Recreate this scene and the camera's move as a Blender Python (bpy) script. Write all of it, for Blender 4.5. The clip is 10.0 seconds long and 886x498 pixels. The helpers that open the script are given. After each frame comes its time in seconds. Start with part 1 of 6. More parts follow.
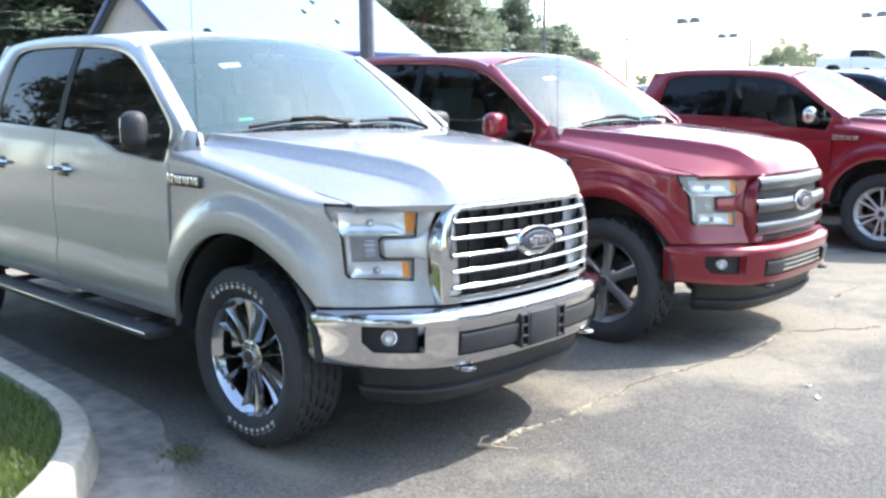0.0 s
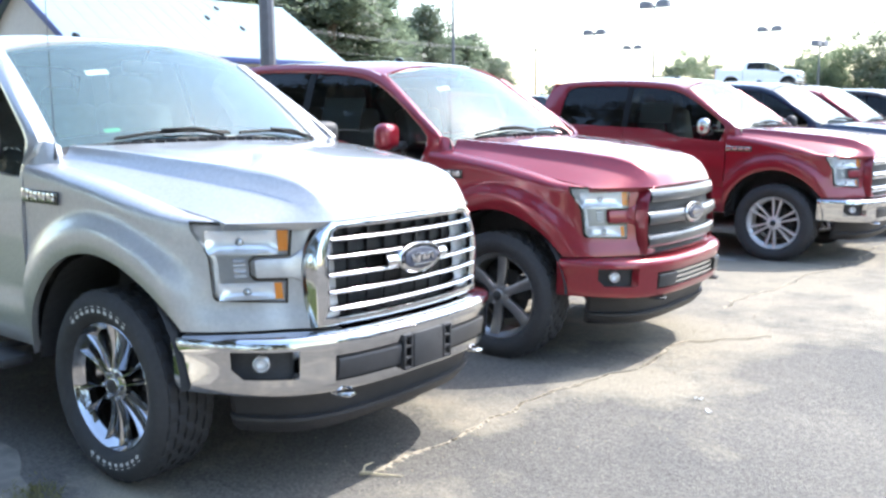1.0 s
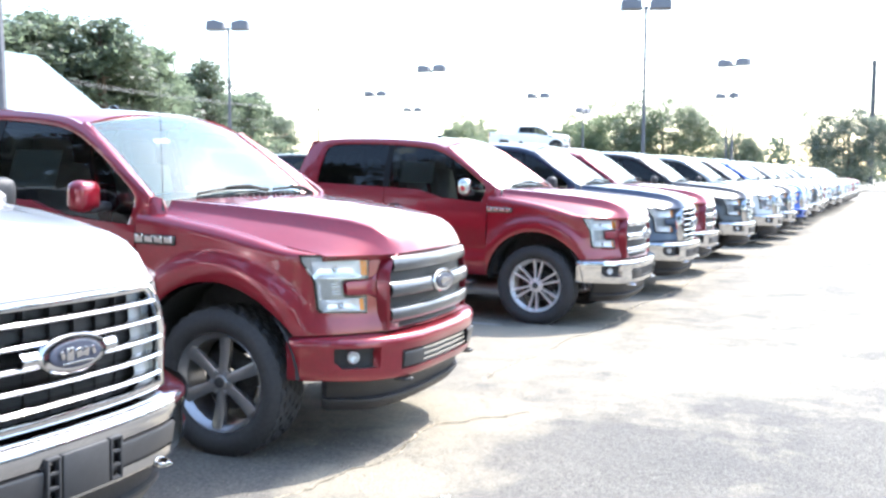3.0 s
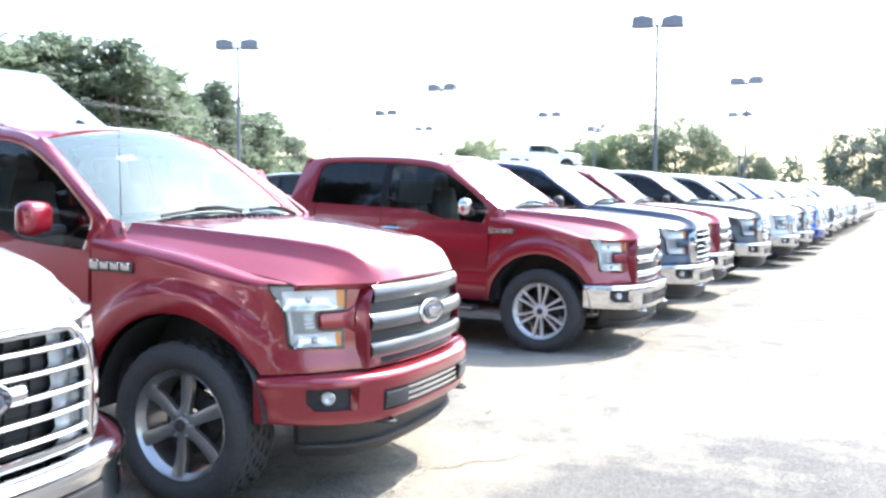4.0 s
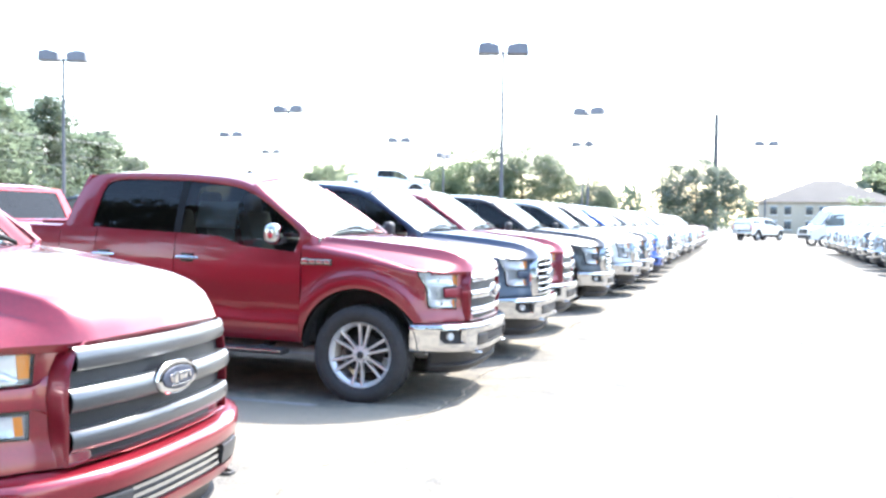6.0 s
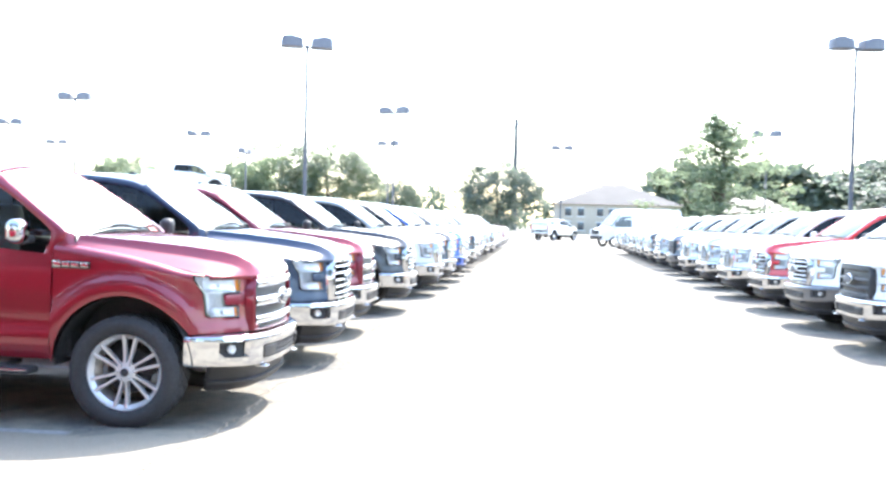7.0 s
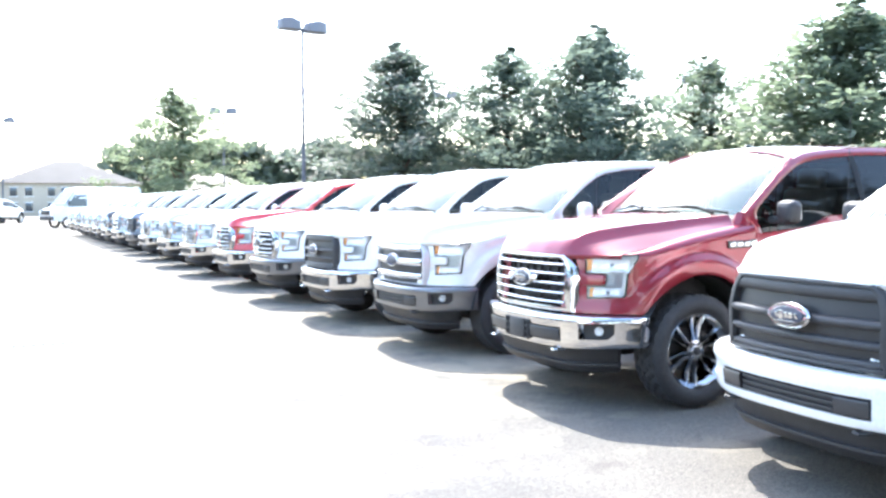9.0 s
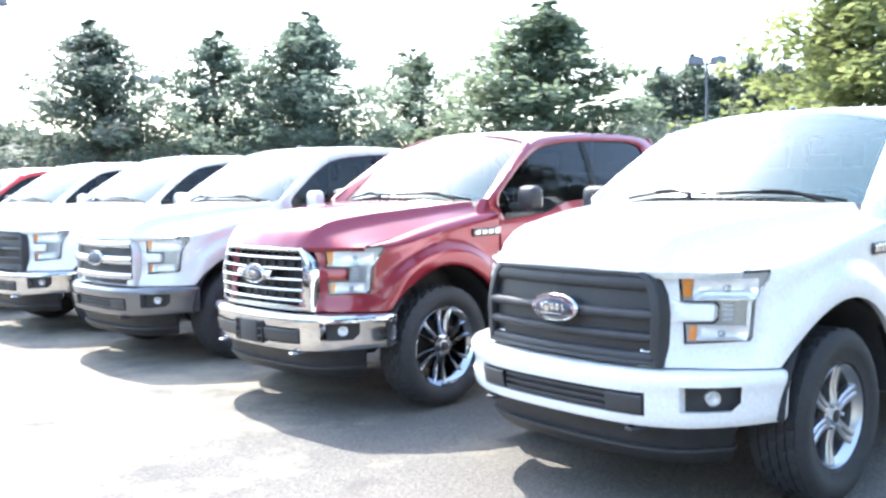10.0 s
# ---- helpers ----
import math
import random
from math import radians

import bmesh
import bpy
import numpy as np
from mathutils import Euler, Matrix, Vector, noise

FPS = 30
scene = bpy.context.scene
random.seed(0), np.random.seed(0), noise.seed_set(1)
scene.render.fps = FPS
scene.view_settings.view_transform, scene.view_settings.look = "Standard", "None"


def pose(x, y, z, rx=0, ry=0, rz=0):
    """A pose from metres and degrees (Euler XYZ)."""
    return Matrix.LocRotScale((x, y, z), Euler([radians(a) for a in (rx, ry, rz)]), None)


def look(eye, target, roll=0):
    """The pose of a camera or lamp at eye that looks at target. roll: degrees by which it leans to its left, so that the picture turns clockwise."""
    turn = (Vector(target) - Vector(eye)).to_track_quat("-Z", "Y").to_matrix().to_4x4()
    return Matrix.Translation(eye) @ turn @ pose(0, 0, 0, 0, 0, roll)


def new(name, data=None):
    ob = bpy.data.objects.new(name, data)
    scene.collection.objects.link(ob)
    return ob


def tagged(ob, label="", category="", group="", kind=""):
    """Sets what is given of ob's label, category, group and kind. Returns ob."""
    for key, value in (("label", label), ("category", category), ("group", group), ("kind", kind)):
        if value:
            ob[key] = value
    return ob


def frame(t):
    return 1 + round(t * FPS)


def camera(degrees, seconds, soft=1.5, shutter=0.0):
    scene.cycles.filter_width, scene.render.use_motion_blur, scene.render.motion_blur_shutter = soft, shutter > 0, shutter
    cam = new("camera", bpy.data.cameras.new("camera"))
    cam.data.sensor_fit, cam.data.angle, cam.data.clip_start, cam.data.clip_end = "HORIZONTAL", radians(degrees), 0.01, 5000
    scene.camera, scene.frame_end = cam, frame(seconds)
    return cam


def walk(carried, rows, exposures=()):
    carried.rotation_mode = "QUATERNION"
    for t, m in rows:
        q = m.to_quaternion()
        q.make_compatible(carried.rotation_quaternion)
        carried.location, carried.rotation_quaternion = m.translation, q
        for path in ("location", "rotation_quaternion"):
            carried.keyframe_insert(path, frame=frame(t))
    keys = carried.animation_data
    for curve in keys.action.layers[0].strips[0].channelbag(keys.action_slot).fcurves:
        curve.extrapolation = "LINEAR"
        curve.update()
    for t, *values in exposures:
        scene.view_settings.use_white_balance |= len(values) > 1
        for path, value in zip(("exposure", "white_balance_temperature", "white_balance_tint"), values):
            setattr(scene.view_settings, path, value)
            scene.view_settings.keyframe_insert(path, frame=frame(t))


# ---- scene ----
cam = camera(52.49, 10.0, soft=2.7)

PATH = [
    (0, look((3.520, -2.995, 1.530), (-3.615, 3.836, -0.025), -0.71)),
    (0.5, look((3.535, -2.888, 1.537), (-3.342, 4.207, -0.003), -0.73)),
    (1, look((3.498, -2.767, 1.541), (-2.951, 4.733, 0.070), -0.45)),
    (1.5, look((3.400, -2.601, 1.550), (-2.498, 5.358, 0.185), 0.37)),
    (2, look((3.369, -2.420, 1.555), (-2.048, 5.898, 0.348), 0.76)),
    (2.5, look((3.353, -2.185, 1.545), (-1.588, 6.448, 0.523), 0.37)),
    (3, look((3.352, -1.989, 1.533), (-1.191, 6.881, 0.702), 0.19)),
    (4.5, look((3.172, -1.197, 1.542), (-1.544, 7.602, 0.962), 0.10)),
    (5, look((3.111, -0.881, 1.545), (-1.400, 8.028, 1.005), 0.28)),
    (5.2, look((3.070, -0.742, 1.544), (-1.253, 8.261, 1.042), 0.48)),
    (6.5, look((3.016, 0.044, 1.530), (0.832, 9.799, 1.250), 0.88)),
    (7, look((2.977, 0.425, 1.539), (1.902, 10.362, 1.232), 1.34)),
    (7.5, look((3.026, 0.760, 1.513), (3.101, 10.755, 1.187), 0.93)),
    (8, look((3.037, 1.060, 1.499), (4.508, 10.945, 1.154), 0.68)),
    (8.5, look((3.073, 1.301, 1.525), (6.107, 10.820, 1.096), 0.38)),
    (9, look((3.227, 1.651, 1.482), (7.779, 10.541, 0.994), -0.10)),
    (9.5, look((3.404, 1.982, 1.467), (9.276, 10.059, 0.926), -0.77)),
    (10, look((3.477, 2.282, 1.462), (10.566, 9.308, 0.848), -0.59)),
]
walk(cam, PATH, exposures=[(0, 2.12, 6450, 10), (1, 2.20, 6450, 10), (2, 2.33, 6450, 10), (3, 2.47, 6450, 10), (4.5, 2.59, 6450, 10), (5.2, 2.64, 6450, 10), (6.5, 2.85, 6450, 10), (7.5, 2.94, 6450, 10), (8.5, 2.90, 6450, 10), (9.2, 2.87, 6450, 10), (10, 2.80, 6450, 10)])

# ---- world and sun ----
SUN_AZ, SUN_EL = 18.0, 50.0   # degrees to the right of +y, and above the horizon
world = bpy.data.worlds.new("sky")
scene.world = world
world.use_nodes = True
wn = world.node_tree.nodes
sky = wn.new("ShaderNodeTexSky")
sky.sky_type, sky.sun_disc = "NISHITA", False
sky.sun_elevation, sky.sun_rotation = radians(SUN_EL), radians(SUN_AZ)
sky.dust_density, sky.air_density, sky.ozone_density = 1.6, 1.25, 2.0
wn["Background"].inputs["Strength"].default_value = 0.15
world.node_tree.links.new(sky.outputs[0], wn["Background"].inputs["Color"])
sun_data = bpy.data.lights.new("sun", "SUN")
sun_data.energy, sun_data.angle, sun_data.color = 2.1, radians(0.55), (1.0, 0.975, 0.94)
sun = new("sun", sun_data)
SUN_DIR = Vector((math.sin(radians(SUN_AZ)) * math.cos(radians(SUN_EL)), math.cos(radians(SUN_AZ)) * math.cos(radians(SUN_EL)), math.sin(radians(SUN_EL))))
sun.matrix_world = look(SUN_DIR * 60, (0, 0, 0))

# ---- materials ----
def material(name, base, rough=0.5, metal=0.0, coat=0.0, grain=0.0, scale=40.0, bump=0.0, bump_scale=80.0, coat_rough=0.03, spec=0.5):
    """A plain surface with fine and coarse variation of colour and relief."""
    m = bpy.data.materials.new(name)
    m.use_nodes = True
    nt = m.node_tree
    b = nt.nodes["Principled BSDF"]
    b.inputs["Roughness"].default_value, b.inputs["Metallic"].default_value = rough, metal
    b.inputs["Coat Weight"].default_value, b.inputs["Coat Roughness"].default_value = coat, coat_rough
    b.inputs["Specular IOR Level"].default_value = spec
    b.inputs["Base Color"].default_value = (*base, 1)
    co = nt.nodes.new("ShaderNodeTexCoord")
    if grain:
        n1, n2 = nt.nodes.new("ShaderNodeTexNoise"), nt.nodes.new("ShaderNodeTexNoise")
        n1.inputs["Scale"].default_value, n2.inputs["Scale"].default_value = scale, scale * 0.07
        n1.inputs["Detail"].default_value = n2.inputs["Detail"].default_value = 6
        ad = nt.nodes.new("ShaderNodeMath")
        ad.operation = "ADD"
        mr = nt.nodes.new("ShaderNodeMapRange")
        mr.inputs["From Min"].default_value, mr.inputs["From Max"].default_value = 0.7, 1.3
        mr.inputs["To Min"].default_value, mr.inputs["To Max"].default_value = 1 - grain, 1 + grain
        mix = nt.nodes.new("ShaderNodeVectorMath")
        mix.operation = "SCALE"
        mix.inputs[0].default_value = base
        for n in (n1, n2):
            nt.links.new(co.outputs["Object"], n.inputs["Vector"])
        nt.links.new(n1.outputs["Fac"], ad.inputs[0])
        nt.links.new(n2.outputs["Fac"], ad.inputs[1])
        nt.links.new(ad.outputs[0], mr.inputs["Value"])
        nt.links.new(mr.outputs[0], mix.inputs["Scale"])
        nt.links.new(mix.outputs[0], b.inputs["Base Color"])
    if bump:
        n3, bp = nt.nodes.new("ShaderNodeTexNoise"), nt.nodes.new("ShaderNodeBump")
        n3.inputs["Scale"].default_value, bp.inputs["Strength"].default_value = bump_scale, bump
        bp.inputs["Distance"].default_value = 0.01
        nt.links.new(co.outputs["Object"], n3.inputs["Vector"])
        nt.links.new(n3.outputs["Fac"], bp.inputs["Height"])
        nt.links.new(bp.outputs[0], b.inputs["Normal"])
    return m


def glass(name, tint, clear=0.9, rough=0.02, haze=0.0, film=(0.70, 0.74, 0.74), ior=1.8):
    """Thin glass: tinted see-through with the gloss of its two faces, and a pale film that paints in sky haze."""
    m = bpy.data.materials.new(name)
    m.use_nodes = True
    nt = m.node_tree
    out = nt.nodes["Material Output"]
    nt.nodes.remove(nt.nodes["Principled BSDF"])
    tr, gl, df, mx, mx2, fr = (nt.nodes.new("ShaderNode" + k) for k in ("BsdfTransparent", "BsdfGlossy", "BsdfDiffuse", "MixShader", "MixShader", "Fresnel"))
    tr.inputs["Color"].default_value = (*[c * clear for c in tint], 1)
    gl.inputs["Roughness"].default_value = rough
    df.inputs["Color"].default_value = (*film, 1)
    fr.inputs["IOR"].default_value = ior
    co, n, mr = (nt.nodes.new("ShaderNode" + k) for k in ("TexCoord", "TexNoise", "MapRange"))
    n.inputs["Scale"].default_value, n.inputs["Detail"].default_value = 2.5, 5
    mr.inputs["To Min"].default_value, mr.inputs["To Max"].default_value = haze * 0.85, haze * 1.15
    nt.links.new(co.outputs["Object"], n.inputs["Vector"])
    nt.links.new(n.outputs["Fac"], mr.inputs["Value"])
    nt.links.new(mr.outputs[0], mx2.inputs[0])
    nt.links.new(tr.outputs[0], mx2.inputs[1])
    nt.links.new(df.outputs[0], mx2.inputs[2])
    nt.links.new(fr.outputs[0], mx.inputs[0])
    nt.links.new(mx2.outputs[0], mx.inputs[1])
    nt.links.new(gl.outputs[0], mx.inputs[2])
    nt.links.new(mx.outputs[0], out.inputs["Surface"])
    return m


def paint(name, base, metal=0.5, rough=0.32, coat=1.0):
    """Car paint: fine flake under a clear coat, with faint waves and dust."""
    m = material(name, base, rough, metal, coat, 0.10, 900.0)
    nt = m.node_tree
    b = nt.nodes["Principled BSDF"]
    co, n, bp = nt.nodes.new("ShaderNodeTexCoord"), nt.nodes.new("ShaderNodeTexNoise"), nt.nodes.new("ShaderNodeBump")
    n.inputs["Scale"].default_value, n.inputs["Detail"].default_value = 3.0, 2.0
    bp.inputs["Strength"].default_value, bp.inputs["Distance"].default_value = 0.06, 0.01
    nt.links.new(co.outputs["Object"], n.inputs["Vector"])
    nt.links.new(n.outputs["Fac"], bp.inputs["Height"])
    nt.links.new(bp.outputs[0], b.inputs["Coat Normal"])
    mr = nt.nodes.new("ShaderNodeMapRange")
    mr.inputs["To Min"].default_value, mr.inputs["To Max"].default_value = 0.02, 0.09
    nt.links.new(n.outputs["Fac"], mr.inputs["Value"])
    nt.links.new(mr.outputs[0], b.inputs["Coat Roughness"])
    return m


PAINTS = {
    "silver": paint("silver_paint", (0.46, 0.455, 0.45), 0.50, 0.34),
    "ruby": paint("ruby_paint", (0.23, 0.008, 0.020), 0.35, 0.30),
    "red": paint("red_paint", (0.52, 0.010, 0.016), 0.10, 0.35),
    "blue": paint("dark_blue_paint", (0.010, 0.026, 0.062), 0.1, 0.34, 0.5),
    "bright_blue": paint("bright_blue_paint", (0.02, 0.09, 0.42), 0.4, 0.30),
    "black": paint("black_paint", (0.012, 0.014, 0.020), 0.0, 0.36, 0.5),
    "grey": paint("grey_paint", (0.13, 0.135, 0.145), 0.6, 0.32),
    "white": paint("white_paint", (0.80, 0.80, 0.79), 0.0, 0.35),
    "pearl": paint("pearl_white_paint", (0.70, 0.69, 0.68), 0.15, 0.32),
}
CHROME = material("chrome", (0.58, 0.585, 0.60), 0.08, 1.0, 0, 0.05, 60)
ALLOY = material("polished_alloy", (0.62, 0.62, 0.63), 0.16, 1.0, 0, 0.06, 60)
WHEEL_CHROME = material("smoked_wheel_chrome", (0.50, 0.50, 0.51), 0.09, 1.0, 0, 0.06, 60)
BRIGHT_ALLOY = material("bright_alloy", (0.66, 0.65, 0.65), 0.36, 0.6, 0.3, 0.06, 60)
DARK_ALLOY = material("dark_alloy", (0.34, 0.34, 0.35), 0.30, 0.8, 0.3, 0.06, 60)
SILVER_ALLOY = material("silver_alloy", (0.55, 0.55, 0.56), 0.30, 0.9, 0.3, 0.06, 60)
GREY_BAR = material("grey_bar_finish", (0.10, 0.105, 0.11), 0.32, 0.6, 0.4, 0.06, 90)
TRIM = material("black_trim", (0.030, 0.030, 0.032), 0.55, 0, 0, 0.25, 120, 0.15, 700)
PAD_BLACK = material("smooth_black_pad", (0.032, 0.032, 0.034), 0.34, 0, 0.1, 0.2, 120)
GLOSS_BLACK = material("gloss_black", (0.012, 0.012, 0.013), 0.18, 0, 0.5, 0.1, 90)
LAMP_INNER = material("lamp_inner_grey", (0.30, 0.305, 0.315), 0.30, 0.4, 0, 0.12, 60, 0.06, 30)
LAMP_DARK = material("lamp_pocket_grey", (0.30, 0.305, 0.315), 0.30, 0.5, 0, 0.1, 60)
BRIGHT_STRIP = material("lamp_strip", (0.80, 0.81, 0.82), 0.25, 0.5, 0.4, 0.05, 60)
PILLAR_BLACK = material("pillar_black", (0.006, 0.006, 0.007), 0.5, 0, 0, 0.1, 90, spec=0.2)
MESHGRILLE = material("grille_black", (0.022, 0.022, 0.024), 0.5, 0, 0, 0.2, 90)
RUBBER = material("tyre_rubber", (0.032, 0.032, 0.034), 0.75, 0, 0, 0.25, 50, 0.2, 300)
UNDER = material("underbody", (0.026, 0.026, 0.027), 0.85, 0, 0, 0.3, 30)
SEAT = material("grey_seat_cloth", (0.30, 0.295, 0.285), 0.85, 0, 0, 0.15, 300, 0.2, 900)
DASH = material("dashboard_plastic", (0.14, 0.137, 0.13), 0.6, 0, 0, 0.15, 200)
AMBER = material("amber_reflector", (0.85, 0.27, 0.015), 0.3, 0, 0.3)
LAMPRED = material("red_lamp_lens", (0.5, 0.01, 0.01), 0.2, 0, 0.8)
REFLECTOR = material("lamp_reflector", (0.90, 0.91, 0.92), 0.16, 0.55, 0.5, 0.05, 35, 0.05, 40)
BADGE_BLUE = material("emblem_blue", (0.030, 0.036, 0.060), 0.42, 0.0, 0.1, 0.1, 60)
LETTER = material("tyre_lettering", (0.55, 0.55, 0.53), 0.7)
PAPER = material("sticker_paper", (0.75, 0.76, 0.74), 0.6, 0, 0, 0.1, 30)
GREEN_PAPER = material("green_sticker", (0.08, 0.42, 0.20), 0.5)
LENS = glass("lamp_lens", (1, 1, 1), 0.97, ior=1.45)
# the teal film puts the pale sky reflection into the windshield's colour
WINDSHIELD = glass("windshield_glass", (0.66, 0.86, 0.85), 0.92, 0.09, 0.105, (0.50, 0.83, 0.86), 1.75)
TINTED = glass("tinted_glass", (0.10, 0.105, 0.105), 0.6, 0.02, 0.002, ior=1.42)
FRONT_TINT = glass("front_door_glass", (0.34, 0.38, 0.37), 0.6, 0.02, 0.002, ior=1.42)


# ---- mesh helpers ----
MESHES = {}


def finish(bm, name, sharp=35):
    bmesh.ops.recalc_face_normals(bm, faces=bm.faces)
    me = bpy.data.meshes.new(name)
    bm.to_mesh(me)
    bm.free()
    for p in me.polygons:
        p.use_smooth = True
    me.set_sharp_from_angle(angle=radians(sharp))
    return me


def part(name, key, build, mat, parent=None, label="", m=None, sharp=35):
    """One mesh object under a thing or a part; alike parts share their mesh under one key."""
    if key not in MESHES:
        bm = bmesh.new()
        build(bm)
        MESHES[key] = finish(bm, name, sharp)
        MESHES[key].materials.append(None)
    ob = new(name, MESHES[key])
    ob.parent = parent
    if m is not None:
        ob.matrix_basis = m
    ob.material_slots[0].link = "OBJECT"
    ob.material_slots[0].material = mat
    return tagged(ob, label)


def thing(name, m, label, category, group="", kind=""):
    """An empty at a thing's base that holds its parts."""
    ob = new(name)
    ob.empty_display_size = 0.2
    ob.matrix_basis = m
    return tagged(ob, label, category, group, kind)


def grid(bm, rows, skip=None):
    """A sheet of quads over rows of points; skip(i, j) leaves quads out."""
    vs = [[bm.verts.new(p) for p in r] for r in rows]
    for i in range(len(vs) - 1):
        for j in range(len(vs[0]) - 1):
            if skip and skip(i, j):
                continue
            bm.faces.new((vs[i][j], vs[i + 1][j], vs[i + 1][j + 1], vs[i][j + 1]))
    bmesh.ops.delete(bm, geom=[v for v in bm.verts if not v.link_faces], context="VERTS")
    return vs


def flange(bm, vec):
    """Turn the free edges of a sheet in by vec, to give it thickness."""
    edges = [e for e in bm.edges if e.is_boundary]
    got = bmesh.ops.extrude_edge_only(bm, edges=edges)["geom"]
    bmesh.ops.translate(bm, vec=vec, verts=[g for g in got if isinstance(g, bmesh.types.BMVert)])


def box(bm, size, at=(0, 0, 0), bevel=0.0, turn=None, seg=2):
    r = bmesh.ops.create_cube(bm, size=1)["verts"]
    bmesh.ops.scale(bm, vec=size, verts=r)
    if bevel:
        e = list({e for v in r for e in v.link_edges})
        r = list({v for f in bmesh.ops.bevel(bm, geom=e, offset=bevel, segments=seg, profile=0.5, affect="EDGES")["faces"] for v in f.verts} | {v for v in r if v.is_valid})
    m = Matrix.Translation(at) @ (turn if turn else Matrix())
    bmesh.ops.transform(bm, matrix=m, verts=r)
    return r


def lathe(bm, profile, n=32, axis="y", arc=1.0):
    """Turn a profile of (radius, along) round an axis."""
    rows = []
    for i in range(n + (arc < 1)):
        a = 2 * math.pi * arc * i / n
        c, s = math.cos(a), math.sin(a)
        rows.append([bm.verts.new((r * c, h, r * s) if axis == "y" else (r * c, r * s, h)) for r, h in profile])
    for i in range(n):
        j = (i + 1) % n if arc == 1.0 else i + 1
        for k in range(len(profile) - 1):
            bm.faces.new((rows[i][k], rows[j][k], rows[j][k + 1], rows[i][k + 1]))


def tube(bm, pts, radii, n=8):
    """A tapered round bar along points."""
    pts = [Vector(p) for p in pts]
    if not isinstance(radii, (list, tuple)):
        radii = [radii] * len(pts)
    rings = []
    for i, p in enumerate(pts):
        d = (pts[min(i + 1, len(pts) - 1)] - pts[max(i - 1, 0)]).normalized()
        a = d.orthogonal().normalized() if abs(d.z) > 0.9 else d.cross(Vector((0, 0, 1))).normalized()
        b = d.cross(a)
        rings.append([bm.verts.new(p + radii[i] * (math.cos(2 * math.pi * k / n) * a + math.sin(2 * math.pi * k / n) * b)) for k in range(n)])
    for q, r in zip(rings, rings[1:]):
        for k in range(n):
            bm.faces.new((q[k], q[(k + 1) % n], r[(k + 1) % n], r[k]))
    bm.faces.new(rings[0][::-1])
    bm.faces.new(rings[-1])


def curve(pts, n):
    """n points along a smooth line through the given ones, evenly spaced."""
    p = np.array(pts, float)
    q = np.vstack([2 * p[0] - p[1], p, 2 * p[-1] - p[-2]])
    out = []
    for i in range(1, len(q) - 2):
        for t in np.linspace(0, 1, 12, endpoint=False):
            a, b, c, d = q[i - 1], q[i], q[i + 1], q[i + 2]
            out.append(0.5 * (2 * b + (c - a) * t + (2 * a - 5 * b + 4 * c - d) * t * t + (3 * b - a - 3 * c + d) * t ** 3))
    out.append(p[-1])
    out = np.array(out)
    s = np.concatenate([[0], np.cumsum(np.linalg.norm(np.diff(out, axis=0), axis=1))])
    w = np.linspace(0, s[-1], n) if isinstance(n, int) else np.asarray(n) * s[-1]
    return np.stack([np.interp(w, s, out[:, k]) for k in range(out.shape[1])], 1)


def lin(x, xs, ys):
    return float(np.interp(x, xs, ys))


def ease(a, b, x):
    t = min(1, max(0, (x - a) / (b - a)))
    return t * t * (3 - 2 * t)

# ---- pickup truck: x ahead from the front axle, y to its left, z up ----
FASCIA = [(0.90, 0), (0.89, 0.30), (0.862, 0.45), (0.832, 0.515), (0.775, 0.58), (0.695, 0.695), (0.60, 0.80), (0.50, 0.868), (0.36, 0.92), (0.20, 0.948), (0, 0.958), (-0.25, 0.96), (-0.495, 0.96)]
NOSE = curve(FASCIA, 200)
NOSE_S = np.concatenate([[0], np.cumsum(np.linalg.norm(np.diff(NOSE, axis=0), axis=1))])
ARCH_X, ARCH_Z, ARCH_R = 0.03, 0.45, 0.52
REAR_X = -3.60
BELT = ([-2.9, -2.6, -1.62, -1.30, -1.05, -0.60, -0.4], [1.41, 1.405, 1.375, 1.36, 1.285, 1.25, 1.25])
SIDE = ([0.45, 0.49, 0.54, 0.60, 0.675, 0.700, 0.715, 0.80, 1.0, 1.15, 1.28, 1.36, 1.42], [0.900, 0.938, 0.962, 0.974, 0.976, 0.972, 0.958, 0.965, 0.975, 0.970, 0.955, 0.94, 0.92])


def nose_at(s):
    """Place, along-direction and outward normal in plan at arc length s of the front."""
    i = min(len(NOSE) - 2, max(0, int(np.searchsorted(NOSE_S, s)) - 1))
    t = (s - NOSE_S[i]) / (NOSE_S[i + 1] - NOSE_S[i])
    p = NOSE[i] * (1 - t) + NOSE[i + 1] * t
    d = NOSE[i + 1] - NOSE[i]
    d = d / np.linalg.norm(d)
    return p, np.array([d[1], -d[0]])


def nose_s(y):
    return float(np.interp(y, NOSE[:150, 1], NOSE_S[:150]))


def front_point(s, z, out=0.0, sg=1):
    p, n = nose_at(s)
    lean = -0.13 * (z - 0.72) * min(1, max(0, (p[0] - 0.1) / 0.4))
    return Vector((p[0] + n[0] * out + lean, sg * (p[1] + n[1] * out), z))


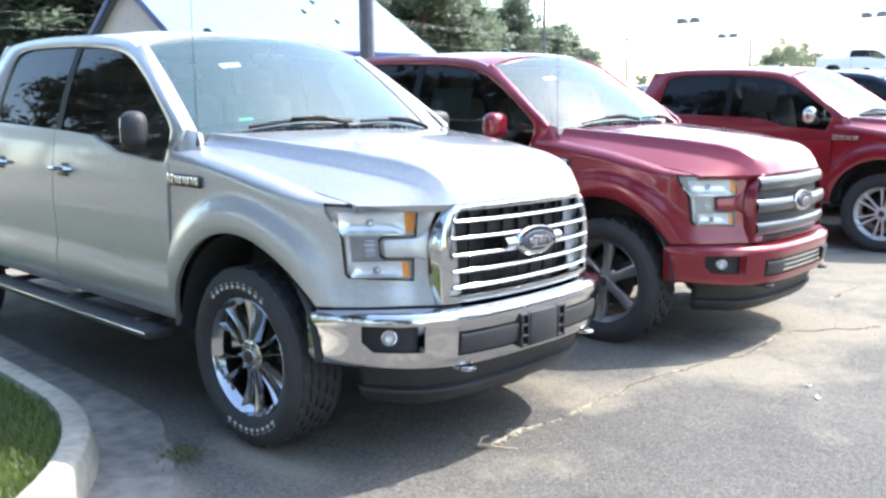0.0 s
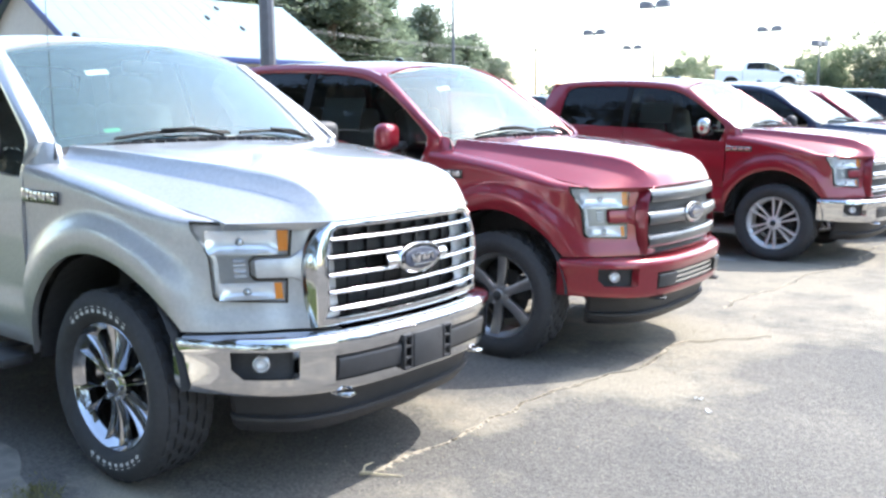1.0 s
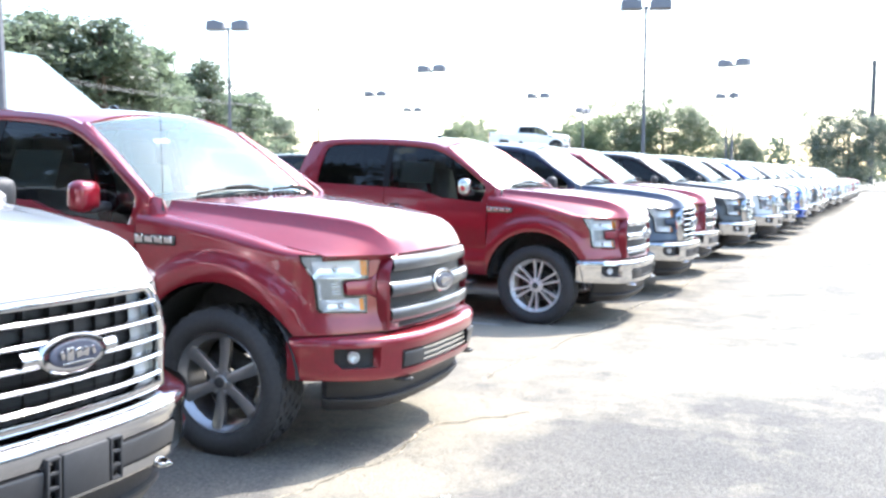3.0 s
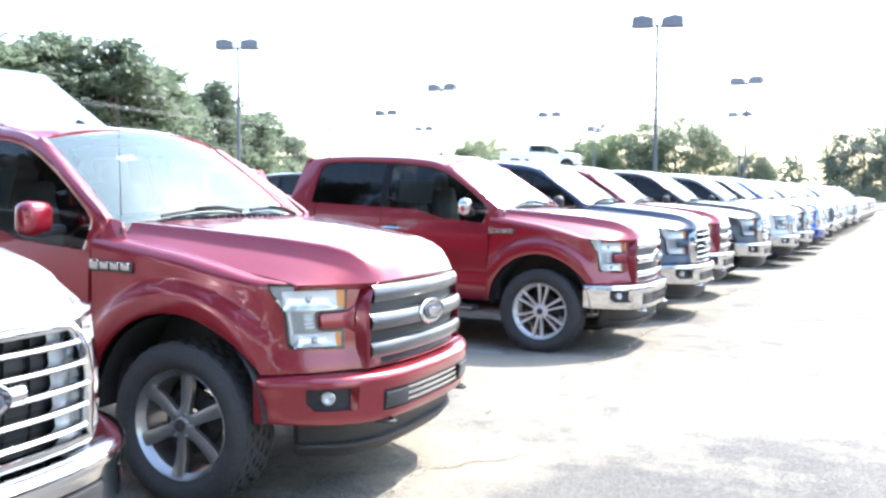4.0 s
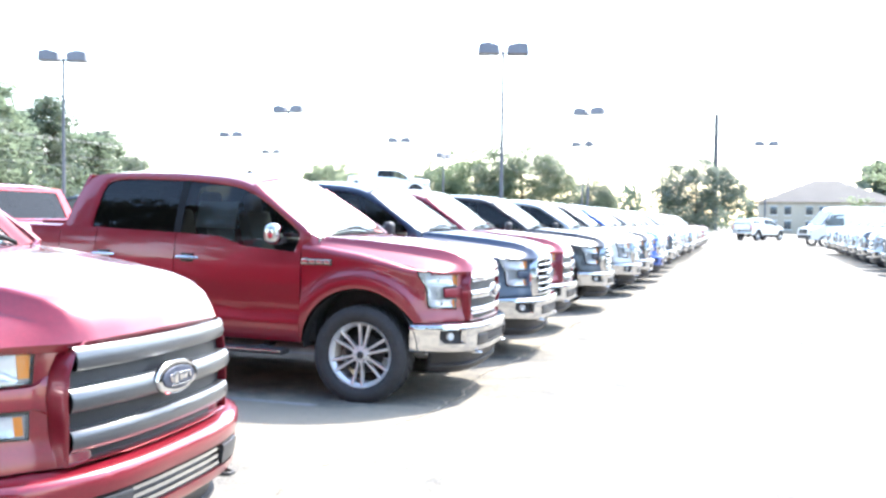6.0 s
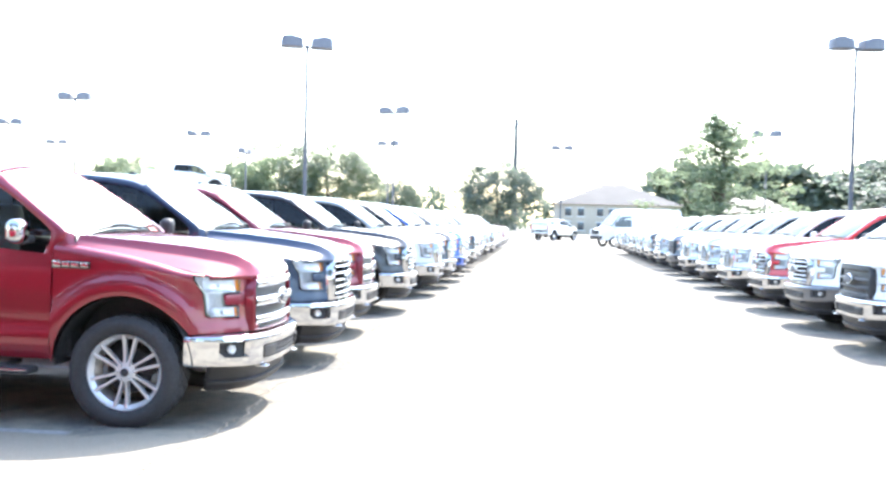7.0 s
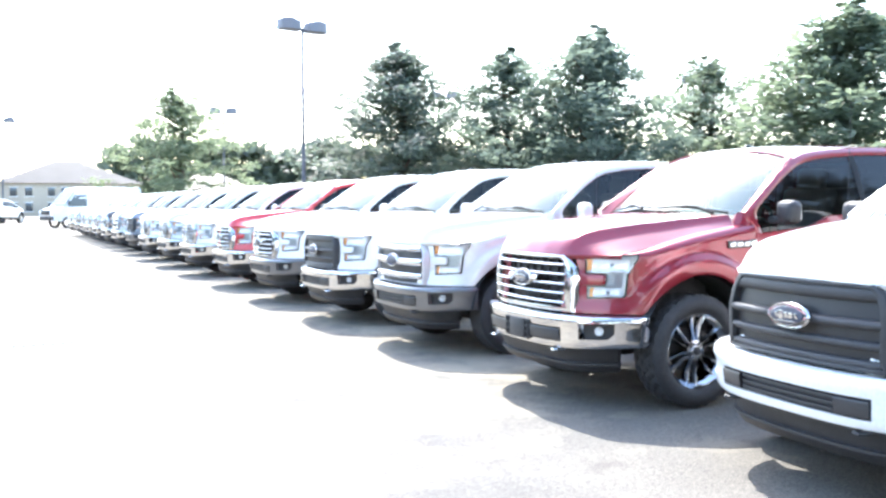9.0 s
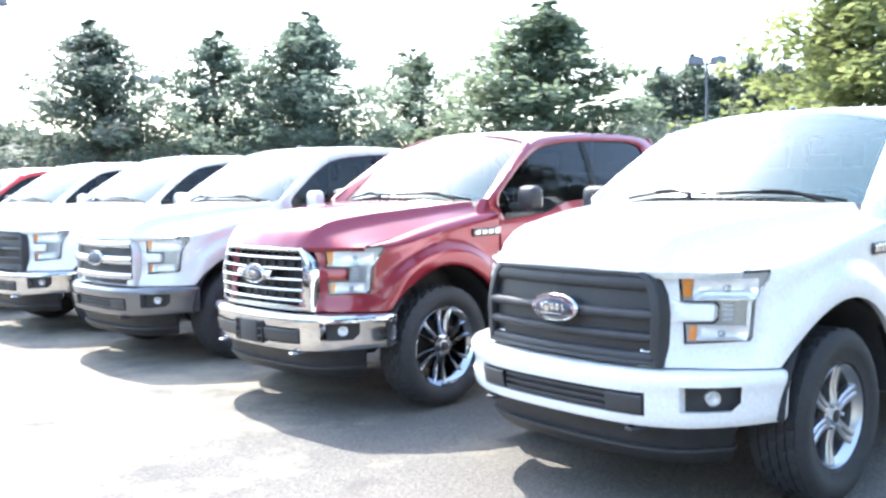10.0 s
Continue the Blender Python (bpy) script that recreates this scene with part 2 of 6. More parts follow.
def fender(sg):
    def build(bm):
        rows = []
        ss = np.concatenate([np.linspace(nose_s(0.43), nose_s(0.86), 15), np.linspace(nose_s(0.875), NOSE_S[-1], 34)])
        for s in ss:
            (x, y), n = nose_at(s)
            top = lin(x, [-0.5, -0.3, 0, 0.3, 0.5, 0.62, 0.9], [1.328, 1.306, 1.262, 1.206, 1.156, 1.132, 1.118])
            d = ARCH_R ** 2 - (x - ARCH_X) ** 2
            arch = ARCH_Z + math.sqrt(d) if d > 0 else 0.46
            low = max(arch, 0.705) if x > 0.2 else max(arch, 0.46)
            fold = lin(x, [-0.5, 0.2, 0.45, 0.62, 0.9], [0.070, 0.075, 0.060, 0.025, 0.012])
            bend = lin(x, [-0.5, 0.3, 0.62, 0.9], [0.065, 0.060, 0.030, 0.020])
            col = []
            for k in range(18):
                dz = bend * (1 - math.cos(k / 6 * math.pi / 2)) if k < 6 else bend + (top - low - bend) * ((k - 6) / 11)
                z = top - dz
                o = -fold * (1 - math.sin(math.acos(1 - dz / bend))) if dz < bend else 0
                r = math.hypot(x - ARCH_X, z - ARCH_Z)
                side = ease(0.62, 0.40, x)
                o += side * (0.034 * ease(0.70, 0.60, r) - 0.008 * ease(0.55, 0.52, r))
                o -= side * 0.03 * ease(0.75, 0.46, z) * ease(-0.38, -0.5, x)
                o += 0.012 * ease(0.80, 0.73, z) * (1 - side)
                col.append(front_point(s, z, o, sg))
            rows.append(col)
        grid(bm, rows)
        flange(bm, (-0.012, -sg * 0.035, 0))
    return build


def hood(bm):
    """A raised middle with sharp edges from the pillars to the grille, falling to the fenders."""
    zc = ([0, 0.35, 0.62, 0.80, 0.89, 0.945, 0.98, 1], [1.405, 1.374, 1.340, 1.306, 1.276, 1.238, 1.184, 1.134])
    us = list(np.linspace(0, 0.85, 18)) + [0.89, 0.92, 0.945, 0.965, 0.98, 0.99, 1]
    rows = []
    for u in us:
        e = 0.880 - 0.112 * ease(0.35, 1, u)
        ridge = 0.925 - 0.33 * u
        edge = lin(u, [0, 0.3, 0.6, 0.85, 1], [1.312, 1.262, 1.205, 1.152, 1.122])
        vs = [ridge * k / 12 for k in range(12)] + [ridge - 0.02, ridge - 0.006, ridge + 0.010] + [ridge + 0.010 + (0.99 - ridge) * k / 7 for k in range(1, 7)] + [1.0]
        vs = [-v for v in vs[:0:-1]] + vs
        row = []
        for v in vs:
            y, a = v * e, abs(v)
            front = lin(abs(y), [0, 0.25, 0.42, 0.50, 0.57, 0.68, 0.78, 0.84], [0.915, 0.905, 0.880, 0.845, 0.785, 0.70, 0.605, 0.55])
            back = -0.21 - 0.17 * (y / 0.84) ** 2
            x = back + (front - back) * u
            z = lin(u, *zc) - 0.026 * min(a, ridge) ** 2
            z += 0.007 * math.exp(-((a - ridge + 0.03) / 0.06) ** 2) * (1 - ease(0.80, 1, u))
            if a > ridge:
                k = (a - ridge) / (1 - ridge)
                z += (edge - z) * (0.35 * ease(0, 0.14, k) + 0.65 * k) * (1 - 0.0 * u)
            row.append((x, y, z))
        rows.append(row)
    grid(bm, rows)
    flange(bm, (-0.02, 0, -0.03))


def door(x0, x1, sg):
    def build(bm):
        rows = []
        xs = sorted(set(list(np.linspace(x0, x1, 16)) + [x for x in (-1.30, -1.05) if x1 < x < x0]), reverse=True)
        for x in xs:
            b = lin(x, *BELT)
            rows.append([(x, sg * lin(0.485 + (b - 0.485) * t, *SIDE), 0.485 + (b - 0.485) * t) for t in np.linspace(0, 1, 22)])
        grid(bm, rows)
        flange(bm, (0, -sg * 0.03, 0))
    return build


GUTTER = [(-0.503, 1.25), (-0.468, 1.33), (-0.415, 1.395), (-0.63, 1.552), (-0.86, 1.70), (-1.06, 1.815), (-1.28, 1.872), (-1.7, 1.905), (-2.2, 1.912), (-2.58, 1.895), (-2.74, 1.845), (-2.83, 1.65), (-2.90, 1.41)]
WINDOW = [(-0.580, 1.245), (-0.545, 1.33), (-0.535, 1.405), (-0.70, 1.535), (-0.90, 1.665), (-1.10, 1.765), (-1.32, 1.812), (-1.7, 1.842), (-2.2, 1.850), (-2.46, 1.835), (-2.555, 1.785), (-2.595, 1.62), (-2.62, 1.405)]


def green_y(z):
    return lin(z, [1.22, 1.38, 1.55, 1.72, 1.86, 1.92], [0.938, 0.928, 0.880, 0.822, 0.765, 0.735])


def cab_side(sg):
    def build(bm):
        a, b = curve(GUTTER, 48), curve(WINDOW, 48)
        rows = []
        for p, q in zip(a, b):
            row = []
            for t in (0, 0.18, 0.5, 0.82, 1):
                x, z = p + (q - p) * t
                bulge = 0.012 * math.sin(math.pi * t)
                row.append((x, sg * (green_y(z) + bulge), z))
            rows.append(row)
        grid(bm, rows)
        flange(bm, (0, -sg * 0.03, 0))
    return build


def pillar_base(sg):
    """Filler between fender, hood corner and windshield post."""
    a, b, c, d = (Vector((x, sg * y, z)) for x, y, z in ((-0.345, 0.868, 1.300), (-0.500, 0.938, 1.300), (-0.500, 0.912, 1.428), (-0.395, 0.862, 1.398)))
    def build(bm):
        rows = []
        for u in np.linspace(0, 1, 6):
            p, q = a.lerp(d, u), b.lerp(c, u)
            rows.append([p.lerp(q, w) + Vector((0, sg * 0.028 * math.sin(math.pi * w), 0.006 * math.sin(math.pi * w))) for w in np.linspace(0, 1, 6)])
        grid(bm, rows)
        flange(bm, (-0.01, -sg * 0.03, -0.01))
    return build


def side_window(x0, x1, sg):
    def build(bm):
        w = curve(WINDOW, 120)
        i = int(np.argmax(w[:, 1]))
        up = w[np.argsort(w[:, 0])]
        rows = []
        for x in np.linspace(x0, x1, 22):
            top = max(float(np.interp(x, up[:, 0], up[:, 1])), lin(x, [-0.70, -0.535, -0.5], [1.535, 1.405, 1.40])) + 0.010
            low = min(max(lin(x, *BELT) - 0.01, lin(x, [-0.60, -0.58, -0.535], [1.20, 1.245, 1.395])), top - 0.005)
            rows.append([(x, sg * (green_y(low + (top - low) * t) - 0.012), low + (top - low) * t) for t in np.linspace(0, 1, 8)])
        grid(bm, rows)
    return build


def windshield_at(u, v):
    """u 0 at the base to 1 at the roof; v -1 to 1 across."""
    low = Vector((-0.300 - 0.172 * v * v, 0.808 * v, 1.425 - 0.050 * v * v))
    top = Vector((-1.015 - 0.050 * v * v, 0.722 * v, 1.905 - 0.082 * v * v))
    p = low.lerp(top, u)
    p.z += 0.030 * math.sin(math.pi * u) * (1 - 0.4 * v * v)
    return p


def windshield(bm):
    grid(bm, [[windshield_at(u, v) for v in np.linspace(-1, 1, 25)] for u in np.linspace(0, 1, 13)])


def windshield_post(sg):
    """Body-coloured face of the post between the glass and the side frame."""
    def build(bm):
        rows = []
        for t in np.linspace(0, 1, 14):
            p = windshield_at(t, sg * 1.0)
            x, z = lin(t, [0, 0.33, 0.68, 1], [-0.425, -0.63, -0.86, -1.06]), lin(t, [0, 0.33, 0.68, 1], [1.388, 1.552, 1.70, 1.815])
            q = Vector((x, sg * green_y(z), z))
            rows.append([p + Vector((-0.012, 0, -0.012)), p + Vector((0.004, 0, 0.006))] + [p.lerp(q, w) + Vector((0.012, sg * 0.012, 0.012)) * math.sin(math.pi * w) for w in (0.2, 0.5, 0.8)] + [q])
        grid(bm, rows)
    return build


def frit(bm):
    """Black band round the edge of the windshield."""
    us, vs = [0, 0.055, 0.94, 1.0], list(np.linspace(-1, 1, 25))
    vs = [-1, -0.965] + vs[1:-1] + [0.965, 1]
    us = [0, 0.085] + list(np.linspace(0.15, 0.85, 8)) + [0.955, 1.0]
    grid(bm, [[windshield_at(u, v) + Vector((-0.004, 0, -0.005)) for v in vs] for u in us], lambda i, j: 0 < i < len(us) - 2 and 0 < j < len(vs) - 2)


def roof(bm):
    rows = []
    g = curve(GUTTER, 160)
    for x in [-1.02, -1.05, -1.10, -1.2] + list(np.linspace(-1.35, -2.55, 10)) + [-2.65, -2.72, -2.76, -2.78]:
        i = int(np.argmin(abs(g[:, 0] - max(x, -2.74)) + 10 * (g[:, 1] < 1.79)))
        ze = max(1.80, g[i, 1] - 0.002) if x > -2.7 else 1.88 - 1.2 * (-2.7 - x)
        row = []
        for v in np.linspace(-1, 1, 25):
            y = v * (green_y(ze) + 0.006)
            zc = lin(x, [-2.78, -2.72, -2.6, -2.2, -1.6, -1.25, -1.08, -1.02], [1.885, 1.915, 1.935, 1.946, 1.949, 1.940, 1.918, 1.905])
            z = ze + (zc - ze) * (1 - abs(v) ** 3.2)
            z -= 0.010 * math.exp(-((abs(v) - 0.80) / 0.035) ** 2) * (x < -1.15)
            row.append((x - 0.05 * v * v * ease(-1.4, -1.0, x), y, z))
        rows.append(row)
    grid(bm, rows)
    flange(bm, (0, 0, -0.03))


def cab_back(bm):
    rows = []
    for z in (0.62, 0.9, 1.2, 1.40, 1.43, 1.6, 1.78, 1.83, 1.885):
        x = lin(z, [0.6, 1.41, 1.88], [-2.92, -2.91, -2.775])
        rows.append([(x, v * (green_y(z) if z > 1.38 else 0.925), z) for v in (-1, -0.82, -0.7, 0, 0.7, 0.82, 1)])
    grid(bm, rows, lambda i, j: 4 <= i <= 6 and 1 <= j <= 4)
    flange(bm, (0.03, 0, 0))


def back_window(bm):
    grid(bm, [[(lin(z, [0.6, 1.41, 1.88], [-2.92, -2.91, -2.775]) + 0.012, y, z) for y in (-0.72, 0, 0.72)] for z in (1.42, 1.64, 1.84)])


def bed_side(sg):
    def build(bm):
        rows = []
        xs = [-2.945] + list(np.linspace(-3.0, REAR_X + 0.50, 4)) + [REAR_X + 0.5 * math.cos(a) for a in np.linspace(0.12, math.pi - 0.12, 22)] + list(np.linspace(REAR_X - 0.50, -4.60, 8)) + [-4.64]
        for x in xs:
            d = ARCH_R ** 2 - (x - REAR_X) ** 2
            low = max(0.50, ARCH_Z + math.sqrt(d)) if d > 0 else 0.50
            top = 1.405
            col = []
            for t in np.linspace(0, 1, 18):
                z = low + (top - low) * t
                r = math.hypot(x - REAR_X, z - ARCH_Z)
                col.append((x, sg * (lin(z, *SIDE) + 0.035 * ease(0.70, 0.585, r)), z))
            col += [(x, sg * 0.90, 1.418), (x, sg * 0.84, 1.418), (x, sg * 0.835, 1.40), (x, sg * 0.835, 0.90)]
            rows.append(col)
        grid(bm, rows)
        flange(bm, (0, -sg * 0.02, 0))
    return build


def tailgate(bm):
    box(bm, (0.07, 1.62, 0.52), (-4.63, 0, 1.13), 0.02)


def bed_floor(bm):
    box(bm, (1.70, 1.66, 0.05), (-3.78, 0, 0.90))
    for k in range(9):
        box(bm, (1.70, 0.06, 0.02), (-3.78, -0.64 + 0.16 * k, 0.93), 0.006)
    box(bm, (0.03, 1.66, 0.50), (-2.955, 0, 1.14), 0.008)


def engine_bay(bm):
    box(bm, (1.0, 1.30, 0.55), (0.20, 0, 0.86), 0.03)


def floor_pan(bm):
    box(bm, (2.4, 1.72, 0.30), (-1.72, 0, 0.62), 0.03)


def firewall(bm):
    box(bm, (0.16, 1.62, 0.80), (-0.50, 0, 0.88), 0.02)


def frame_rail(sg):
    return lambda bm: box(bm, (4.9, 0.09, 0.16), (-1.95, sg * 0.42, 0.55), 0.01)


def axle(x):
    def build(bm):
        tube(bm, [(x, -0.78, 0.40), (x, -0.16, 0.40), (x, -0.12, 0.40), (x, 0.12, 0.40), (x, 0.16, 0.40), (x, 0.78, 0.40)], [0.05, 0.05, 0.14, 0.14, 0.05, 0.05], 10)
    return build


def arch_liner(ax, sg):
    def build(bm):
        rows = []
        for a in np.linspace(0.06, math.pi + 0.02, 24):
            c, s = math.cos(a), math.sin(a)
            rows.append([(ax + (ARCH_R - 0.012) * c, sg * y, ARCH_Z + (ARCH_R - 0.012) * s) for y in (0.935, 0.80, 0.60)] + [(ax + 0.15 * c, sg * 0.60, ARCH_Z + 0.15 * s)])
        grid(bm, rows)
    return build


# -- lamps --
LAMP_A, LAMP_N, LAMP_O, LAMP_B = nose_s(0.575), nose_s(0.785) - 0.122, nose_s(0.785) + 0.022, nose_s(0.842) - 0.008


def lamp_outline(inner=0.0):
    """The bracket-shaped outline of a headlamp as (arc length, z), shrunk by inner."""
    a, b, o = LAMP_A + inner, LAMP_B - inner, LAMP_O - inner
    n, d = LAMP_N + inner, inner * 0.7
    return [(a - 0.028, 1.108 - inner), (b, 1.121 - inner), (b - 0.004, 1.090), (o + 0.016, 1.026), (o + 0.002, 0.988), (o, 0.846 + inner),
            (o - 0.012, 0.831 + inner), (a + 0.020, 0.814 + inner), (a + 0.010, 0.896 - d), (n - 0.014, 0.900 - d), (n, 0.915), (n, 0.978), (n - 0.014, 0.994 + d), (a - 0.008, 0.996 + d)]


def lamp_patch(bm, outline, out, sg, depth=0.0, bulge=0.0):
    """Fill an outline on the front surface with short strips, so that it follows the curve."""
    s0, s1 = min(p[0] for p in outline), max(p[0] for p in outline)
    cuts = sorted(set([round(s0 + (s1 - s0) * k / 20, 5) for k in range(21)] + [round(p[0], 5) for p in outline]))
    poly = outline + outline[:1]
    def spans(s):
        zs = []
        for (s_a, z_a), (s_b, z_b) in zip(poly, poly[1:]):
            if (s_a - s) * (s_b - s) < 0:
                zs.append(z_a + (z_b - z_a) * (s - s_a) / (s_b - s_a))
        zs.sort()
        return list(zip(zs[::2], zs[1::2]))
    for c0, c1 in zip(cuts, cuts[1:]):
        if c1 - c0 < 1e-4:
            continue
        e = (c1 - c0) * 0.002
        for (a0, a1), (b0, b1) in zip(spans(c0 + e), spans(c1 - e)):
            n = 6 if bulge else max(1, int((a1 - a0) / 0.05))
            vs = [[bm.verts.new(front_point(s, lo + (hi - lo) * k / n, out + bulge * math.sin(math.pi * k / n), sg)) for k in range(n + 1)] for s, lo, hi in ((c0, a0, a1), (c1, b0, b1))]
            for k in range(n):
                bm.faces.new((vs[0][k], vs[1][k], vs[1][k + 1], vs[0][k + 1]))
    bmesh.ops.remove_doubles(bm, verts=bm.verts, dist=0.0008)
    if depth:
        rim = [(s_a + (s_b - s_a) * k / 4, z_a + (z_b - z_a) * k / 4) for (s_a, z_a), (s_b, z_b) in zip(poly, poly[1:]) for k in range(4)]
        grid(bm, [[front_point(s, z, out, sg), front_point(s, z, out - depth, sg)] for s, z in rim + rim[:1]])


def lamp_bezel(sg):
    return lambda bm: lamp_patch(bm, lamp_outline(0.003), 0.005, sg, 0.012)


def lamp_seal(sg):
    return lambda bm: lamp_patch(bm, lamp_outline(-0.0085), 0.004, sg, 0.02)


def lamp_lens(sg):
    return lambda bm: lamp_patch(bm, lamp_outline(0.002), 0.028, sg, 0.024)


def lamp_bowl(sg, k):
    """Chrome bowl sunk in an arm of the lamp: a deep dish round the bulb."""
    a, n, o, b = LAMP_A, LAMP_N, LAMP_O, LAMP_B
    s0, s1, z0, z1 = ((a + 0.035, o + 0.010, 1.006, 1.094), (a + 0.062, o - 0.020, 0.828, 0.894))[k]
    def build(bm):
        rows = []
        for i in range(15):
            u = -1 + 2 * i / 14
            row = []
            for j in range(9):
                v = -1 + 2 * j / 8
                row.append(front_point(s0 + (s1 - s0) * (u + 1) / 2, z0 + (z1 - z0) * (v + 1) / 2, 0.025 - 0.0185 * (1 - u ** 4) * (1 - v * v) ** 0.7, sg))
            rows.append(row)
        grid(bm, rows)
    return build


def lamp_bulb(sg, k):
    """Bulb cap and its stalk in the middle of a bowl."""
    a, o = LAMP_A, LAMP_O
    s, z = (((a + o) / 2 + 0.03, 1.050), ((a + o) / 2 + 0.02, 0.856))[k]
    def build(bm):
        at, out = front_point(s, z, 0.006, sg), front_point(s, z, 0.06, sg)
        lathe(bm, [(0.017, 0), (0.017, 0.006), (0.013, 0.009), (0.012, 0.014), (0.007, 0.017), (0.001, 0.018)], 14)
        bmesh.ops.transform(bm, matrix=Matrix.Translation(at) @ (out - at).to_track_quat("Y", "Z").to_matrix().to_4x4(), verts=bm.verts)
    return build


def lamp_column(sg, k):
    """Upright light guide between the two arms: a dark pocket with a ribbed bright cell."""
    n, o = LAMP_N, LAMP_O
    def build(bm):
        if k == 0:
            lamp_patch(bm, [(n + 0.006, 0.900), (n + 0.006, 0.998), (o - 0.006, 0.998), (o - 0.006, 0.898)], 0.0085, sg, 0.0)
        else:
            for i in range(4):
                z = 0.908 + 0.021 * i
                lamp_patch(bm, [(n + 0.018, z), (n + 0.018, z + 0.016), (n + 0.062, z + 0.016), (n + 0.062, z)], 0.010, sg, 0.0, 0.007)
    return build


def lamp_rim(sg, k):
    """Bright strip along the outer edge or under an arm."""
    a, n, o, b = LAMP_A, LAMP_N, LAMP_O, LAMP_B
    sets = [[(o - 0.026, 0.845), (o - 0.026, 0.990), (o + 0.030, 1.060), (o + 0.040, 1.052), (o - 0.010, 0.985), (o - 0.010, 0.845)],
            [(a + 0.040, 0.998), (a + 0.040, 1.005), (o + 0.004, 1.005), (o - 0.004, 0.998)]]
    return lambda bm: lamp_patch(bm, sets[k], 0.014, sg, 0.004)


def lamp_amber(sg, k):
    a = LAMP_A
    z0, z1, d = ((1.012, 1.094, -0.006), (0.826, 0.888, 0.030))[k]
    return lambda bm: lamp_patch(bm, [(a + d, z0), (a + d - 0.010 * (k == 0), z1), (a + d + 0.036, z1), (a + d + 0.036, z0)], 0.013, sg, 0.004)


def lamp_bar(sg):
    """Body-coloured tongue that swells out of the fender and reaches into the headlamp."""
    a, n = nose_s(0.515), LAMP_N
    def build(bm):
        rows = []
        for k in range(15):
            u = k / 14
            s = a + (n - 0.002 - a) * u
            out = 0.002 + 0.024 * ease(0.0, 0.45, u)
            half = 0.0415 * (1 - 0.30 * ease(0.88, 1.0, u)) + 0.030 * (1 - ease(0.0, 0.35, u))
            row = []
            for v in (-1, -0.97, -0.86, -0.5, 0, 0.5, 0.86, 0.97, 1):
                drop = 0.024 * max(0, (abs(v) - 0.80) / 0.20) ** 2
                row.append(front_point(s, 0.9465 + half * v, out - drop * ease(0.0, 0.4, u) - 0.020 * ease(0.94, 1.0, u), sg))
            rows.append(row)
        grid(bm, rows)
        flange(bm, (-0.02, 0, 0))
    return build


# -- grille and emblem --
GR = [(0.932, 0), (0.928, 0.14), (0.918, 0.28), (0.896, 0.42), (0.872, 0.52), (0.850, 0.56)]
GRC = curve(GR, 60)


def grille_x(y):
    return float(np.interp(abs(y), GRC[:, 1], GRC[:, 0]))


def grille_half(z):
    return lin(z, [0.70, 0.74, 0.97, 1.05, 1.10, 1.14], [0.534, 0.536, 0.545, 0.520, 0.488, 0.455])


def gp(y, z, out=0.0):
    return Vector((grille_x(y) + out - 0.16 * max(0, z - 0.93) - 0.02 * max(0, 0.93 - z), y, z))


def grille_frame(width):
    def build(bm):
        loop = []
        for k in range(9):
            loop.append((-1 + 2 * k / 8, 0.708, 0, -1))
        for z in (0.78, 0.86, 0.94, 1.02, 1.08):
            loop.append((1, z, 1, 0))
        for k in range(9):
            loop.append((0.97 - 1.94 * k / 8, 1.128, 0, 1))
        for z in (1.08, 1.02, 0.94, 0.86, 0.78):
            loop.append((-1, z, -1, 0))
        rows = []
        for h, z, sy, sz in loop:
            w = width if sy else width * 0.55
            y = h * grille_half(z)
            cy, cz = (-math.copysign(w, h) if abs(h) > 0.95 else 0), (-sz * w if sz else 0)
            prof = [(0, -0.06), (0, -0.006), (0.12, 0.008), (0.5, 0.012), (0.88, 0.008), (1, -0.006), (1, -0.06)]
            rows.append([gp(y + cy * t, z + cz * t, o) for t, o in prof])
        rows.append(rows[0])
        grid(bm, rows)
        bmesh.ops.remove_doubles(bm, verts=bm.verts, dist=0.0005)
    return build


def grille_bar(z, h, proud, inset=0.035, sag=0.0):
    """One bar across the grille with a rounded section."""
    def build(bm):
        rows = []
        for t in np.linspace(-1, 1, 29):
            y = t * (grille_half(z) - inset)
            sec = [(-0.05, -h / 2)] + [(-0.006 + 0.018 * math.cos(a), h / 2 * math.sin(a)) for a in np.linspace(-1.45, 1.45, 7)] + [(-0.05, h / 2)]
            rows.append([gp(y, z + dz + sag * (1 - t * t), o + proud) for o, dz in sec])
        grid(bm, rows)
    return build


def grille_back(ribs, sunk=0.085):
    def build(bm):
        ys = np.linspace(-1, 1, 15)
        grid(bm, [[gp(s * (grille_half(z) - 0.01), z, -sunk) for s in ys] for z in np.linspace(0.70, 1.13, 6)])
        for k in range(-4, 5):
            y = k * 0.105
            if ribs and abs(y) < 0.49:
                box(bm, (0.030, 0.007, 0.37), (grille_x(y) - 0.095, y, 0.90), 0.0)
    return build


def oval(bm, w, h, out, z, thick):
    rows = []
    n = 28
    for r, o in ((1.0, -thick), (1.0, 0), (0.93, thick * 0.5), (0.86, thick * 0.4), (0.5, thick * 0.5), (0.02, thick * 0.55)):
        rows.append([gp(r * w * math.cos(2 * math.pi * k / n), z + r * h * math.sin(2 * math.pi * k / n), out + o) for k in range(n + 1)])
    grid(bm, rows)
    bmesh.ops.remove_doubles(bm, verts=bm.verts, dist=0.0005)


